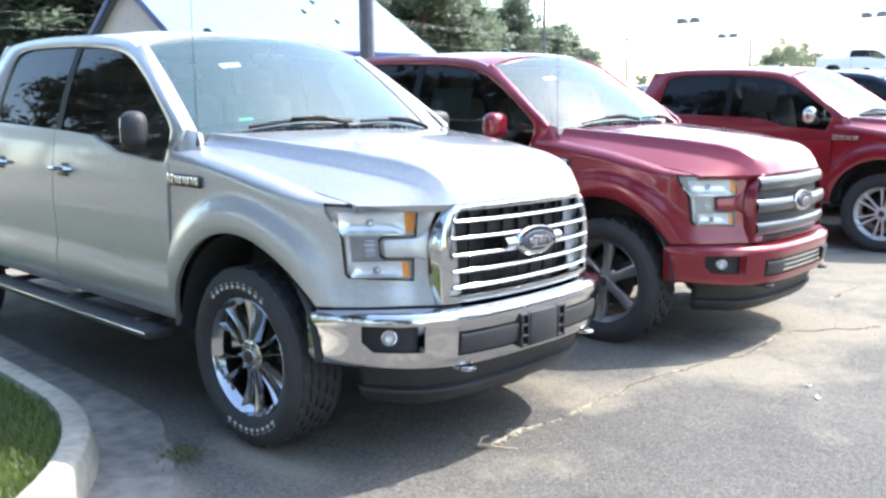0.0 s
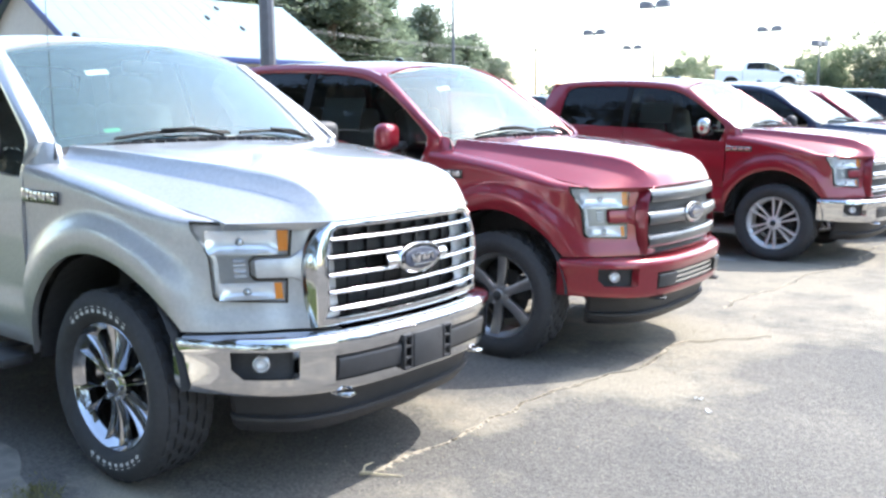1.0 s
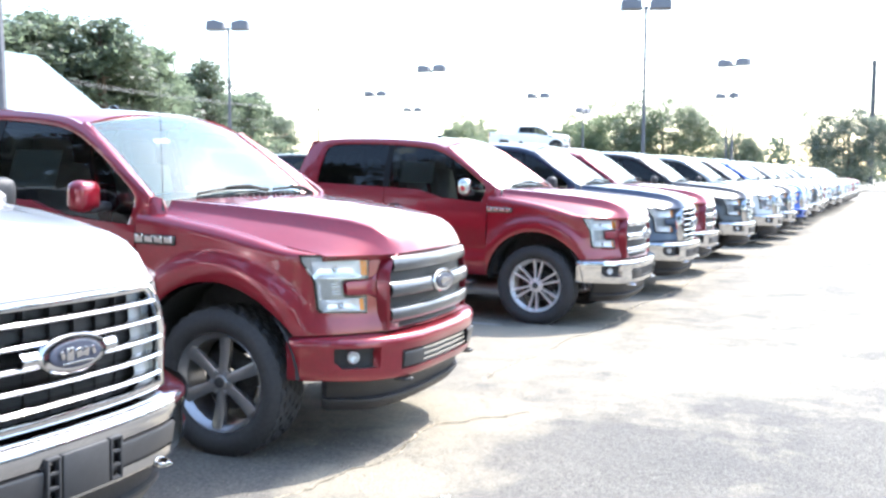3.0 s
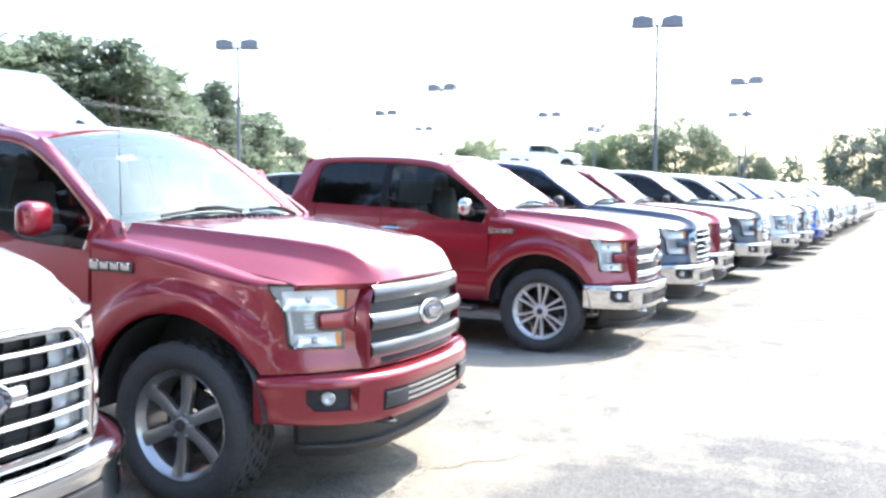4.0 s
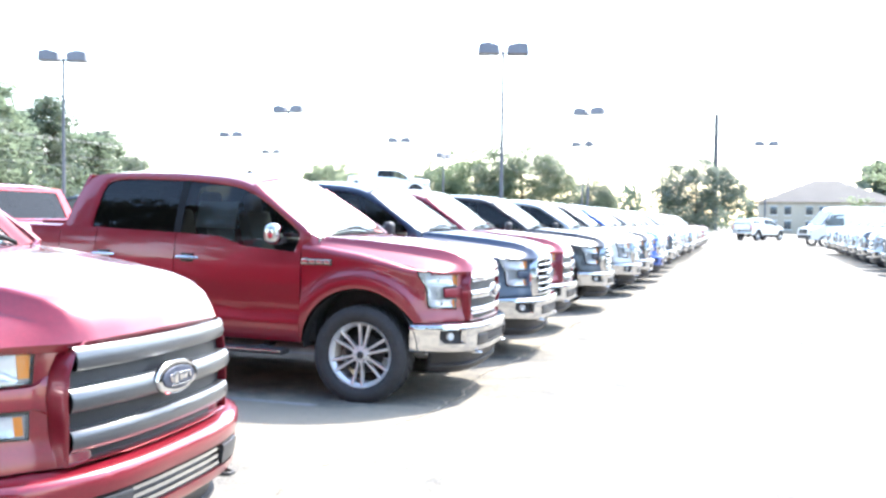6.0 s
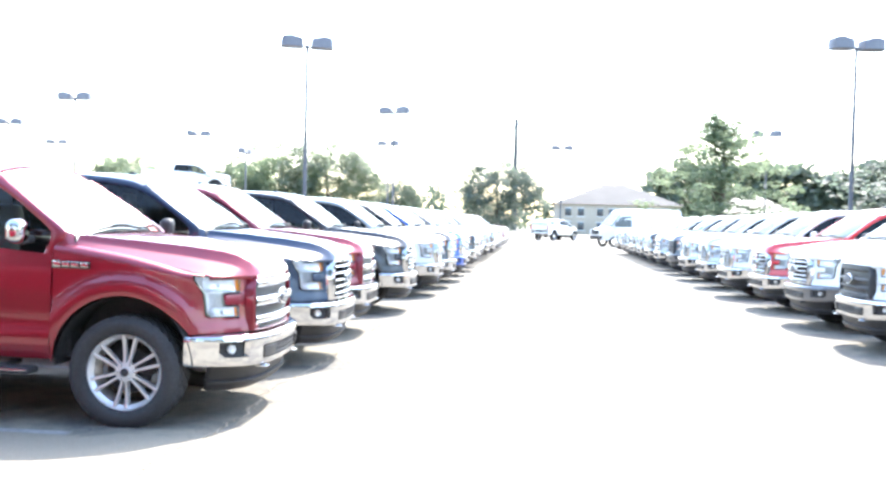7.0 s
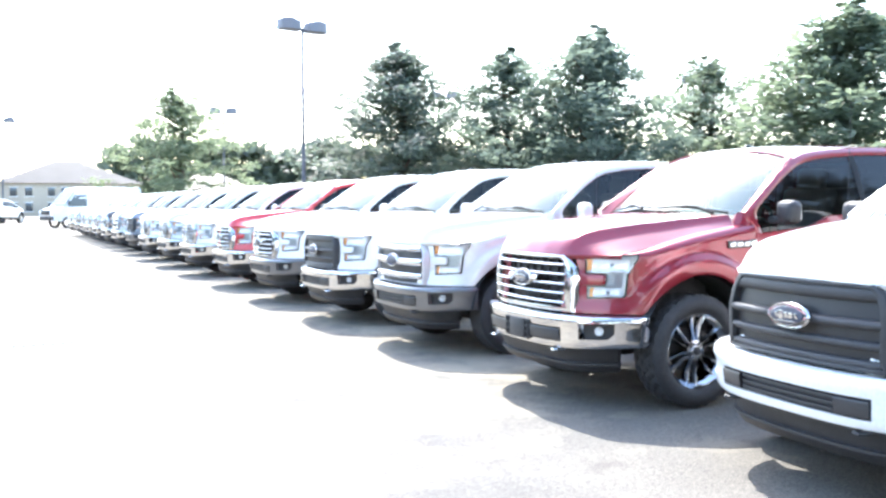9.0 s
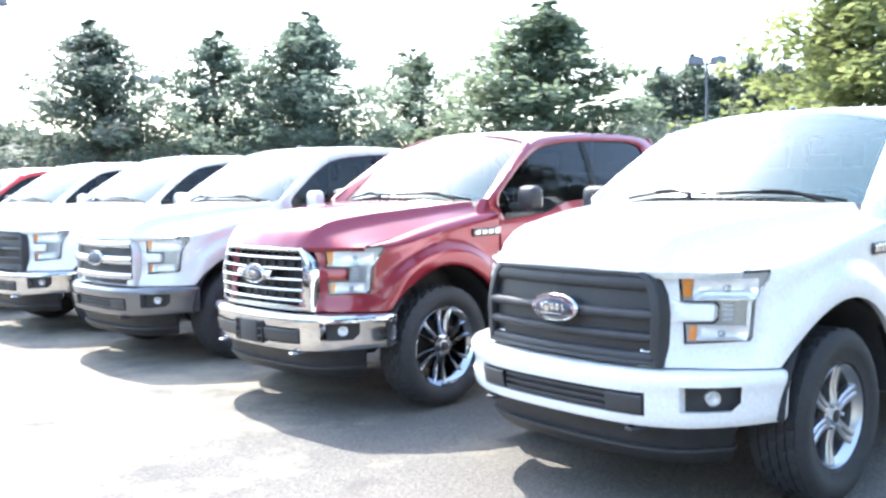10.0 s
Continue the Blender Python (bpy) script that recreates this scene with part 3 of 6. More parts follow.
def emblem_script(bm):
    """Plain bars where the emblem is written on."""
    for y, w, a in ((-0.062, 0.016, 0.4), (-0.032, 0.030, 0), (0.004, 0.026, 0.3), (0.036, 0.024, -0.3), (0.068, 0.014, 0.4)):
        box(bm, (0.004, w, 0.030 if abs(a) > 0.1 else 0.044), tuple(gp(y, 0.942, 0.043)), 0.001, Matrix.Rotation(a, 4, "X"))
    box(bm, (0.004, 0.13, 0.006), tuple(gp(0, 0.912, 0.043)), 0.001)


# -- bumper --
BUMP = [(0.988, 0), (0.984, 0.2), (0.962, 0.40), (0.915, 0.55), (0.838, 0.69), (0.740, 0.79), (0.63, 0.862), (0.510, 0.910)]
BC = curve(BUMP, 120)
BS = np.concatenate([[0], np.cumsum(np.linalg.norm(np.diff(BC, axis=0), axis=1))])


def bump_point(s, z, out=0.0):
    sg, s = (1 if s >= 0 else -1), min(abs(s), BS[-1])
    i = min(len(BC) - 2, max(0, int(np.searchsorted(BS, s)) - 1))
    t = (s - BS[i]) / (BS[i + 1] - BS[i])
    p, d = BC[i] + (BC[i + 1] - BC[i]) * t, BC[i + 1] - BC[i]
    d = d / np.linalg.norm(d)
    return Vector((p[0] + d[1] * out, sg * (p[1] - d[0] * out), z))


def bump_s(y):
    return float(np.interp(y, BC[:, 1], BS))


def bumper(bm):
    f0, f1, c = bump_s(0.635), bump_s(0.822), bump_s(0.50)
    ss = sorted(set([-BS[-1], BS[-1]] + [sg * s for sg in (-1, 1) for s in (f0, f0 + 0.02, f1 - 0.02, f1, c - 0.02, c)] + list(np.linspace(-BS[-1] + 0.04, BS[-1] - 0.04, 34))))
    zs = [(0.447, -0.035), (0.455, -0.012), (0.470, -0.003), (0.500, 0.0), (0.525, 0.002), (0.545, 0.003), (0.575, 0.004), (0.605, 0.006), (0.622, 0.010), (0.640, 0.014), (0.668, 0.013), (0.683, 0.005), (0.692, -0.012), (0.697, -0.06), (0.697, -0.13)]
    rows = []
    for s in ss:
        lift = 0.018 * ease(0.5, 1.05, abs(s))
        rows.append([bump_point(s, z + lift * (1 - k / 14), o) for k, (z, o) in enumerate(zs)])
    def skip(i, j):
        m, z = abs(ss[i] + ss[i + 1]) / 2, (zs[j][0] + zs[j + 1][0]) / 2
        return (f0 < m < f1 and 0.525 < z < 0.640) or (m < c and 0.50 < z < 0.605)
    grid(bm, rows, skip)
    flange(bm, (-0.045, 0, 0))


def bumper_insert(bm):
    c = bump_s(0.515)
    grid(bm, [[bump_point(s, z, -0.02) for s in np.linspace(-c, c, 22)] for z in (0.49, 0.52, 0.56, 0.60, 0.62)])


def bumper_slat(z):
    def build(bm):
        c = bump_s(0.31)
        rows = [[bump_point(s, z - 0.007, -0.02), bump_point(s, z - 0.007, 0.0), bump_point(s, z + 0.007, 0.0), bump_point(s, z + 0.007, -0.02)] for s in np.linspace(-c, c, 20)]
        grid(bm, rows)
    return build


def bumper_pad(sg, wide):
    """Black pad let into the bumper beside the plate."""
    def build(bm):
        a, b = bump_s(0.17 if wide else 0.32), bump_s(0.49)
        rows = [[bump_point(sg * s, 0.508, -0.015), bump_point(sg * s, 0.512, 0.006), bump_point(sg * s, 0.582, 0.016), bump_point(sg * s, 0.592, 0.012), bump_point(sg * s, 0.600, -0.016)] for s in np.linspace(a, b, 8)]
        grid(bm, rows)
        flange(bm, (-0.02, 0, 0))
    return build


def plate_bracket(bm):
    box(bm, (0.016, 0.20, 0.150), (1.003, 0, 0.555), 0.006)
    for sg in (-1, 1):
        for y in (0.112, 0.158):
            box(bm, (0.022, 0.010, 0.150), (0.999, sg * y, 0.555), 0.003)
        for z in (0.485, 0.530, 0.578, 0.625):
            box(bm, (0.018, 0.050, 0.012), (0.999, sg * 0.135, z), 0.003)


def recess_corner(sg):
    """Chamfered lower outer corner of the fog lamp's opening."""
    def build(bm):
        b = bump_s(0.824)
        rows = [[bump_point(sg * (b - 0.052 * u), 0.522 + 0.010 * w + (0.045 * (1 - u)) * w, o) for w in (0, 0.5, 1)] for u, o in ((0, 0.002), (0.5, 0.002), (1, 0.002))]
        grid(bm, rows)
        flange(bm, (-0.045, 0, 0))
    return build


def fog_recess(sg):
    def build(bm):
        a, b = bump_s(0.625), bump_s(0.832)
        rows = [[bump_point(sg * s, z, -0.045) for z in (0.51, 0.58, 0.66)] for s in np.linspace(a, b, 6)]
        grid(bm, rows)
    return build


def fog_lamp(sg, k):
    def build(bm):
        s = bump_s(0.752)
        at = bump_point(sg * s, 0.588, -0.036)
        d = bump_point(sg * s, 0.588, 0.1) - at
        prof = ([(0.033, -0.01), (0.033, 0.012), (0.028, 0.016), (0.025, 0.006), (0.016, 0.0), (0.002, -0.004)], [(0.029, 0.013), (0.020, 0.017), (0.002, 0.018)])[k]
        lathe(bm, prof, 20)
        bmesh.ops.transform(bm, matrix=Matrix.Translation(at) @ d.to_track_quat("Y", "Z").to_matrix().to_4x4(), verts=bm.verts)
    return build


def air_dam(bm):
    rows = []
    for s in np.linspace(-1.02, 1.02, 31):
        rows.append([bump_point(s * 0.93, z, o - 0.05 * ease(0.6, 1.0, abs(s))) for z, o in ((0.475, -0.03), (0.44, -0.055), (0.40, -0.085), (0.345, -0.105), (0.338, -0.085), (0.325, -0.085), (0.275, -0.125), (0.262, -0.15))])
    grid(bm, rows)
    flange(bm, (-0.03, 0, 0.01))


def tow_hook(sg):
    def build(bm):
        tube(bm, [(0.84, sg * 0.405, 0.437), (0.93, sg * 0.41, 0.437), (0.962, sg * 0.425, 0.437), (0.965, sg * 0.455, 0.437), (0.94, sg * 0.472, 0.437), (0.84, sg * 0.475, 0.437)], 0.010, 8)
    return build


# -- wheels: the axis is y, the outside at -y --
def tyre(bm, rim=0.268, n=120):
    inner = [(rim, 0.10), (0.30, 0.128), (0.345, 0.135), (0.382, 0.122), (0.397, 0.108)]
    outer = [(0.397, -0.108), (0.382, -0.122), (0.362, -0.131), (0.356, -0.135), (0.33, -0.136), (0.305, -0.133), (0.298, -0.128), (rim + 0.014, -0.120), (rim, -0.10), (rim - 0.006, -0.09)]
    bands = [(0.104, 0.068, 0), (0.060, 0.026, 2), (0.018, -0.018, 1), (-0.026, -0.060, 3), (-0.068, -0.104, 0)]
    rings = []
    for i in range(n):
        prof = list(inner)
        for y0, y1, lag in (bands if n > 100 else [(0.104, -0.104, 0)]):
            r = 0.394 if n > 100 and (i + lag) % 4 == 0 else 0.404
            prof += [(0.392, y0 + 0.001), (r, y0), (r, y1), (0.392, y1 - 0.001)]
        prof += outer
        a = 2 * math.pi * i / n
        rings.append([bm.verts.new((r * math.cos(a), y, r * math.sin(a))) for r, y in prof])
    for i in range(n):
        q, s = rings[i], rings[(i + 1) % n]
        for k in range(len(q) - 1):
            bm.faces.new((q[k], s[k], s[k + 1], q[k + 1]))


def rim_barrel(bm):
    lathe(bm, [(0.262, 0.10), (0.240, 0.09), (0.232, 0.0), (0.238, -0.07), (0.252, -0.085), (0.262, -0.100), (0.268, -0.112), (0.272, -0.108), (0.268, -0.09)], 48)


def rim_spoke(style):
    """One spoke, pointing up along z."""
    def bar(bm, x0, w0, x1, w1, z0=0.05, z1=0.252, d0=-0.085, d1=-0.092, dip=0.012):
        rows = []
        for t in np.linspace(0, 1, 7):
            z, x, w = z0 + (z1 - z0) * t, x0 + (x1 - x0) * t, w0 + (w1 - w0) * t
            y = d0 + (d1 - d0) * t + dip * math.sin(math.pi * t)
            rows.append([(x - w * 0.5, y + 0.035, z), (x - w * 0.5, y + 0.004, z), (x - w * 0.28, y - 0.004, z), (x + w * 0.28, y - 0.004, z), (x + w * 0.5, y + 0.004, z), (x + w * 0.5, y + 0.035, z)])
        grid(bm, rows)
    def ridge(bm, x0, w0, x1, w1):
        rows = []
        for t in np.linspace(0, 1, 7):
            z, x, w = 0.05 + 0.208 * t, x0 + (x1 - x0) * t, w0 + (w1 - w0) * t
            y = -0.086 - 0.006 * t + 0.014 * math.sin(math.pi * t)
            rows.append([(x - w * 0.5, y + 0.05, z), (x - w * 0.42, y + 0.022, z), (x - w * 0.07, y - 0.002, z), (x + w * 0.07, y - 0.002, z), (x + w * 0.42, y + 0.022, z), (x + w * 0.5, y + 0.05, z)])
        grid(bm, rows)
    def build(bm):
        if style == "split":
            ridge(bm, -0.013, 0.024, -0.050, 0.046)
            ridge(bm, 0.013, 0.024, 0.050, 0.046)
        elif style == "broad":
            bar(bm, 0, 0.052, 0, 0.070)
        elif style == "pairs":
            bar(bm, -0.013, 0.020, -0.043, 0.028, dip=0.008)
            bar(bm, 0.013, 0.020, 0.043, 0.028, dip=0.008)
        else:
            bar(bm, -0.015, 0.026, -0.022, 0.036, dip=0.012)
            bar(bm, 0.015, 0.026, 0.022, 0.036, dip=0.012)
    return build


def rim_hub(bm):
    lathe(bm, [(0.070, -0.04), (0.074, -0.080), (0.062, -0.086), (0.042, -0.088), (0.040, -0.092), (0.034, -0.096), (0.002, -0.098)], 24)


def centre_cap(bm):
    lathe(bm, [(0.030, -0.094), (0.030, -0.101), (0.024, -0.104), (0.001, -0.105)], 20)


def lug_nut(bm):
    lathe(bm, [(0.011, -0.08), (0.011, -0.100), (0.008, -0.106), (0.001, -0.107)], 8)


def brake_disc(bm):
    lathe(bm, [(0.06, 0.0), (0.165, 0.0), (0.165, 0.02), (0.06, 0.02)], 32)
    box(bm, (0.10, 0.06, 0.15), (0.14, 0.01, 0.05), 0.015)


def tyre_letter(bm):
    box(bm, (0.020, 0.0025, 0.026), (0, -0.1345, 0.327), 0.0)


def wheel(parent, x, sg, style, metal, lettered, near):
    n = {"split": 6, "broad": 6, "pairs": 6, "six": 6}[style]
    base = (pose(x, sg * 0.822, 0.411) if sg < 0 else pose(x, sg * 0.822, 0.411, 0, 0, 180)) @ Matrix.Diagonal((1.02, 1, 1.02, 1))
    k6 = 0.885 if style == "six" else 1.0
    fit6 = Matrix.Diagonal((k6, 1, k6, 1))
    t = part("wheel", ("tyre", k6, near), lambda bm: tyre(bm, 0.268 * k6, 120 if near else 44), RUBBER, parent, "black rubber tyre on an alloy rim", base)
    part("rim", ("rim",), rim_barrel, metal, t, "alloy rim barrel", fit6)
    part("hub", ("hub",), rim_hub, metal, t)
    if near:
        part("centre_cap", ("cap",), centre_cap, TRIM, t, "dark centre cap")
    part("brake_disc", ("disc",), brake_disc, UNDER, t, "dark brake disc")
    for k in range(n):
        part("spoke", ("spoke", style), rim_spoke(style), metal, t, "", pose(0, 0, 0, 0, 360 * k / n + 7 + 25 * (x < -1), 0) @ fit6)
        if not near:
            continue
        part("lug_nut", ("lug",), lug_nut, metal, t, "", pose(0, 0, 0, 0, 360 * k / n + 30, 0) @ Matrix.Translation((0, 0, 0.057)))
    if lettered:
        for a0, count in ((0, 10), (178, 9)):
            for k in range(count):
                part("letter", ("letter",), tyre_letter, LETTER, t, "white raised lettering", pose(0, 0, 0, 0, a0 - 38 + 7.6 * k, 0))
    return t


# -- small fittings --
def mirror_head(sg):
    def build(bm):
        box(bm, (0.12, 0.190, 0.175), (-0.69, sg * 1.090, 1.405), 0.050, Matrix.Rotation(-sg * 0.15, 4, "Z"), 3)
    return build


def mirror_glass(sg):
    def build(bm):
        box(bm, (0.006, 0.13, 0.115), (-0.7475, sg * 1.098, 1.405), 0.002, Matrix.Rotation(-sg * 0.15, 4, "Z"))
    return build


def mirror_arm(sg):
    def build(bm):
        box(bm, (0.08, 0.16, 0.055), (-0.69, sg * 0.99, 1.345), 0.02)
        box(bm, (0.09, 0.07, 0.07), (-0.69, sg * 1.05, 1.345), 0.02)
    return build


def door_handle(x, z, sg):
    def build(bm):
        y = lin(z, *SIDE)
        tube(bm, [(x + 0.10, sg * y, z), (x + 0.085, sg * (y + 0.032), z + 0.003), (x, sg * (y + 0.040), z + 0.005), (x - 0.085, sg * (y + 0.032), z + 0.003), (x - 0.10, sg * y, z)], [0.014, 0.016, 0.016, 0.016, 0.014], 8)
    return build


# thin flat black plate on the door skin behind the handle
def handle_plate(x, z, sg):
    def build(bm):
        box(bm, (0.13, 0.006, 0.075), (x, sg * (lin(z, *SIDE) + 0.002), z), 0.002)
    return build


def badge_bar(sg, k):
    """One bright bar of the badge; the first stands taller."""
    def build(bm):
        x = -0.462 + 0.068 * k
        box(bm, (0.054, 0.008, 0.052 if k == 0 else 0.040), (x, sg * 0.975, 1.180 + 0.003 * (k == 0)), 0.004)
        box(bm, (0.014, 0.0085, 0.016), (x + 0.022, sg * 0.975, 1.168), 0.002)
    return build


def badge_base(sg):
    return lambda bm: box(bm, (0.285, 0.010, 0.056), (-0.356, sg * 0.968, 1.176), 0.004)


def wiper(side):
    def build(bm):
        v0, v1 = ((0.92, 0.10), (0.02, -0.72))[side]
        a = [windshield_at(0.012 + 0.026 * math.sin(math.pi * t), v0 + (v1 - v0) * t) + Vector((0.018, 0, 0.010)) for t in np.linspace(0, 1, 9)]
        tube(bm, a, [0.009] * 9, 6)
        b = [a[1] + Vector((0.05, 0, -0.01)), a[3] + Vector((0.03, 0, 0.012)), a[5] + Vector((0.004, 0, 0.012))]
        tube(bm, b, [0.012, 0.010, 0.007], 6)
    return build


def cowl(bm):
    rows = []
    for v in np.linspace(-1, 1, 41):
        y = v * 0.84
        back = -0.205 - 0.17 * (y / 0.84) ** 2
        p = windshield_at(0.0, v)
        z = 1.402 - 0.045 * v * v
        rows.append([(back + 0.02, y, z - 0.02), (back - 0.02, y, z - 0.012), (p.x + 0.03, y, p.z - 0.035), (p.x - 0.01, p.y, p.z + 0.004)])
    grid(bm, rows)
    for k in range(-13, 14):
        y = k * 0.056
        box(bm, (0.075, 0.012, 0.016), (-0.262 - 0.15 * (y / 0.84) ** 2, y, 1.412 - 0.045 * (y / 0.84) ** 2))


def antenna(bm):
    tube(bm, [(-0.375, -0.875, 1.33), (-0.375, -0.875, 1.385), (-0.385, -0.875, 1.72), (-0.397, -0.875, 2.16)], [0.010, 0.0026, 0.0019, 0.0014], 6)


def roof_fin(bm):
    rows = []
    for t in np.linspace(0, 1, 8):
        w, h = 0.022 * math.sin(math.pi * (0.15 + 0.8 * t)), 0.042 * math.sin(math.pi * (0.1 + 0.75 * t))
        x = -1.42 - 0.09 * t
        rows.append([(x, -0.10 - w, 1.940), (x, -0.10 - w * 0.5, 1.945 + h * 0.8), (x, -0.10 + w * 0.5, 1.945 + h * 0.8), (x, -0.10 + w, 1.940)])
    grid(bm, rows)


def running_board(sg):
    def build(bm):
        box(bm, (2.02, 0.15, 0.05), (-1.62, sg * 0.975, 0.405), 0.018)
        for x in (-0.85, -1.62, -2.4):
            box(bm, (0.06, 0.22, 0.03), (x, sg * 0.86, 0.43), 0.01)
    return build


def board_trim(sg):
    return lambda bm: box(bm, (1.98, 0.012, 0.014), (-1.62, sg * 1.052, 0.412), 0.004)


def seat(x, y):
    def build(bm):
        box(bm, (0.50, 0.50, 0.16), (x, y, 0.98), 0.05)
        box(bm, (0.14, 0.50, 0.62), (x - 0.30, y, 1.28), 0.05, Matrix.Rotation(-0.22, 4, "Y"))
        box(bm, (0.10, 0.28, 0.19), (x - 0.38, y, 1.66), 0.045, Matrix.Rotation(-0.15, 4, "Y"))
    return build


def rear_bench(bm):
    box(bm, (0.50, 1.40, 0.16), (-2.25, 0, 0.98), 0.05)
    box(bm, (0.14, 1.42, 0.62), (-2.58, 0, 1.28), 0.05, Matrix.Rotation(-0.18, 4, "Y"))
    for y in (-0.48, 0.48):
        box(bm, (0.09, 0.26, 0.15), (-2.66, y, 1.62), 0.04)


def dashboard(bm):
    rows = []
    for v in np.linspace(-1, 1, 21):
        p = windshield_at(0.02, v)
        rows.append([(p.x - 0.02, v * 0.76, p.z - 0.03), (-0.62, v * 0.76, 1.37 - 0.02 * v * v), (-0.78, v * 0.76, 1.36), (-0.86, v * 0.76, 1.30), (-0.80, v * 0.76, 1.0)])
    grid(bm, rows)
    flange(bm, (0, 0, -0.02))


def steering_wheel(bm):
    n = 24
    pts = [Vector((0, 0.19 * math.cos(2 * math.pi * k / n), 0.19 * math.sin(2 * math.pi * k / n))) for k in range(n)]
    for k in range(n):
        tube(bm, [pts[k], pts[(k + 1) % n]], 0.015, 6)
    box(bm, (0.05, 0.14, 0.10), (0.02, 0, 0), 0.02)
    box(bm, (0.03, 0.36, 0.035), (0.01, 0, 0), 0.01)
    bmesh.ops.transform(bm, matrix=Matrix.Translation((-1.02, 0.40, 1.28)) @ Matrix.Rotation(-0.45, 4, "Y"), verts=bm.verts)


def inside_mirror(bm):
    box(bm, (0.03, 0.24, 0.065), (-1.00, 0, 1.78), 0.012)
    tube(bm, [(-0.985, 0, 1.79), (-0.93, 0, 1.86)], 0.010, 6)


def tail_lamp(sg):
    return lambda bm: box(bm, (0.09, 0.11, 0.42), (-4.625, sg * 0.905, 1.12), 0.02)


def rear_bumper(bm):
    box(bm, (0.18, 1.86, 0.20), (-4.74, 0, 0.60), 0.04)
    box(bm, (0.20, 0.55, 0.03), (-4.75, 0, 0.71), 0.008)


def sticker(u0, u1, v0, v1):
    return lambda bm: grid(bm, [[windshield_at(u, v) + Vector((-0.010, 0, -0.008)) for v in (v0, v1)] for u in (u0, u1)])


def window_sheet(sg, x0, x1):
    """Price sheet inside the rear door's glass."""
    def build(bm):
        grid(bm, [[(x, sg * (green_y(z) - 0.022), z) for x in (x0, x1)] for z in (1.43, 1.55, 1.66)])
    return build


def stance(rake, lean):
    """How the body sits on its wheels: nose down by rake, tilted sideways by lean, in degrees."""
    return Matrix.Translation((0, 0, 0.9)) @ Matrix.Rotation(radians(rake), 4, "Y") @ Matrix.Rotation(radians(lean), 4, "X") @ Matrix.Translation((0, 0, -0.9))


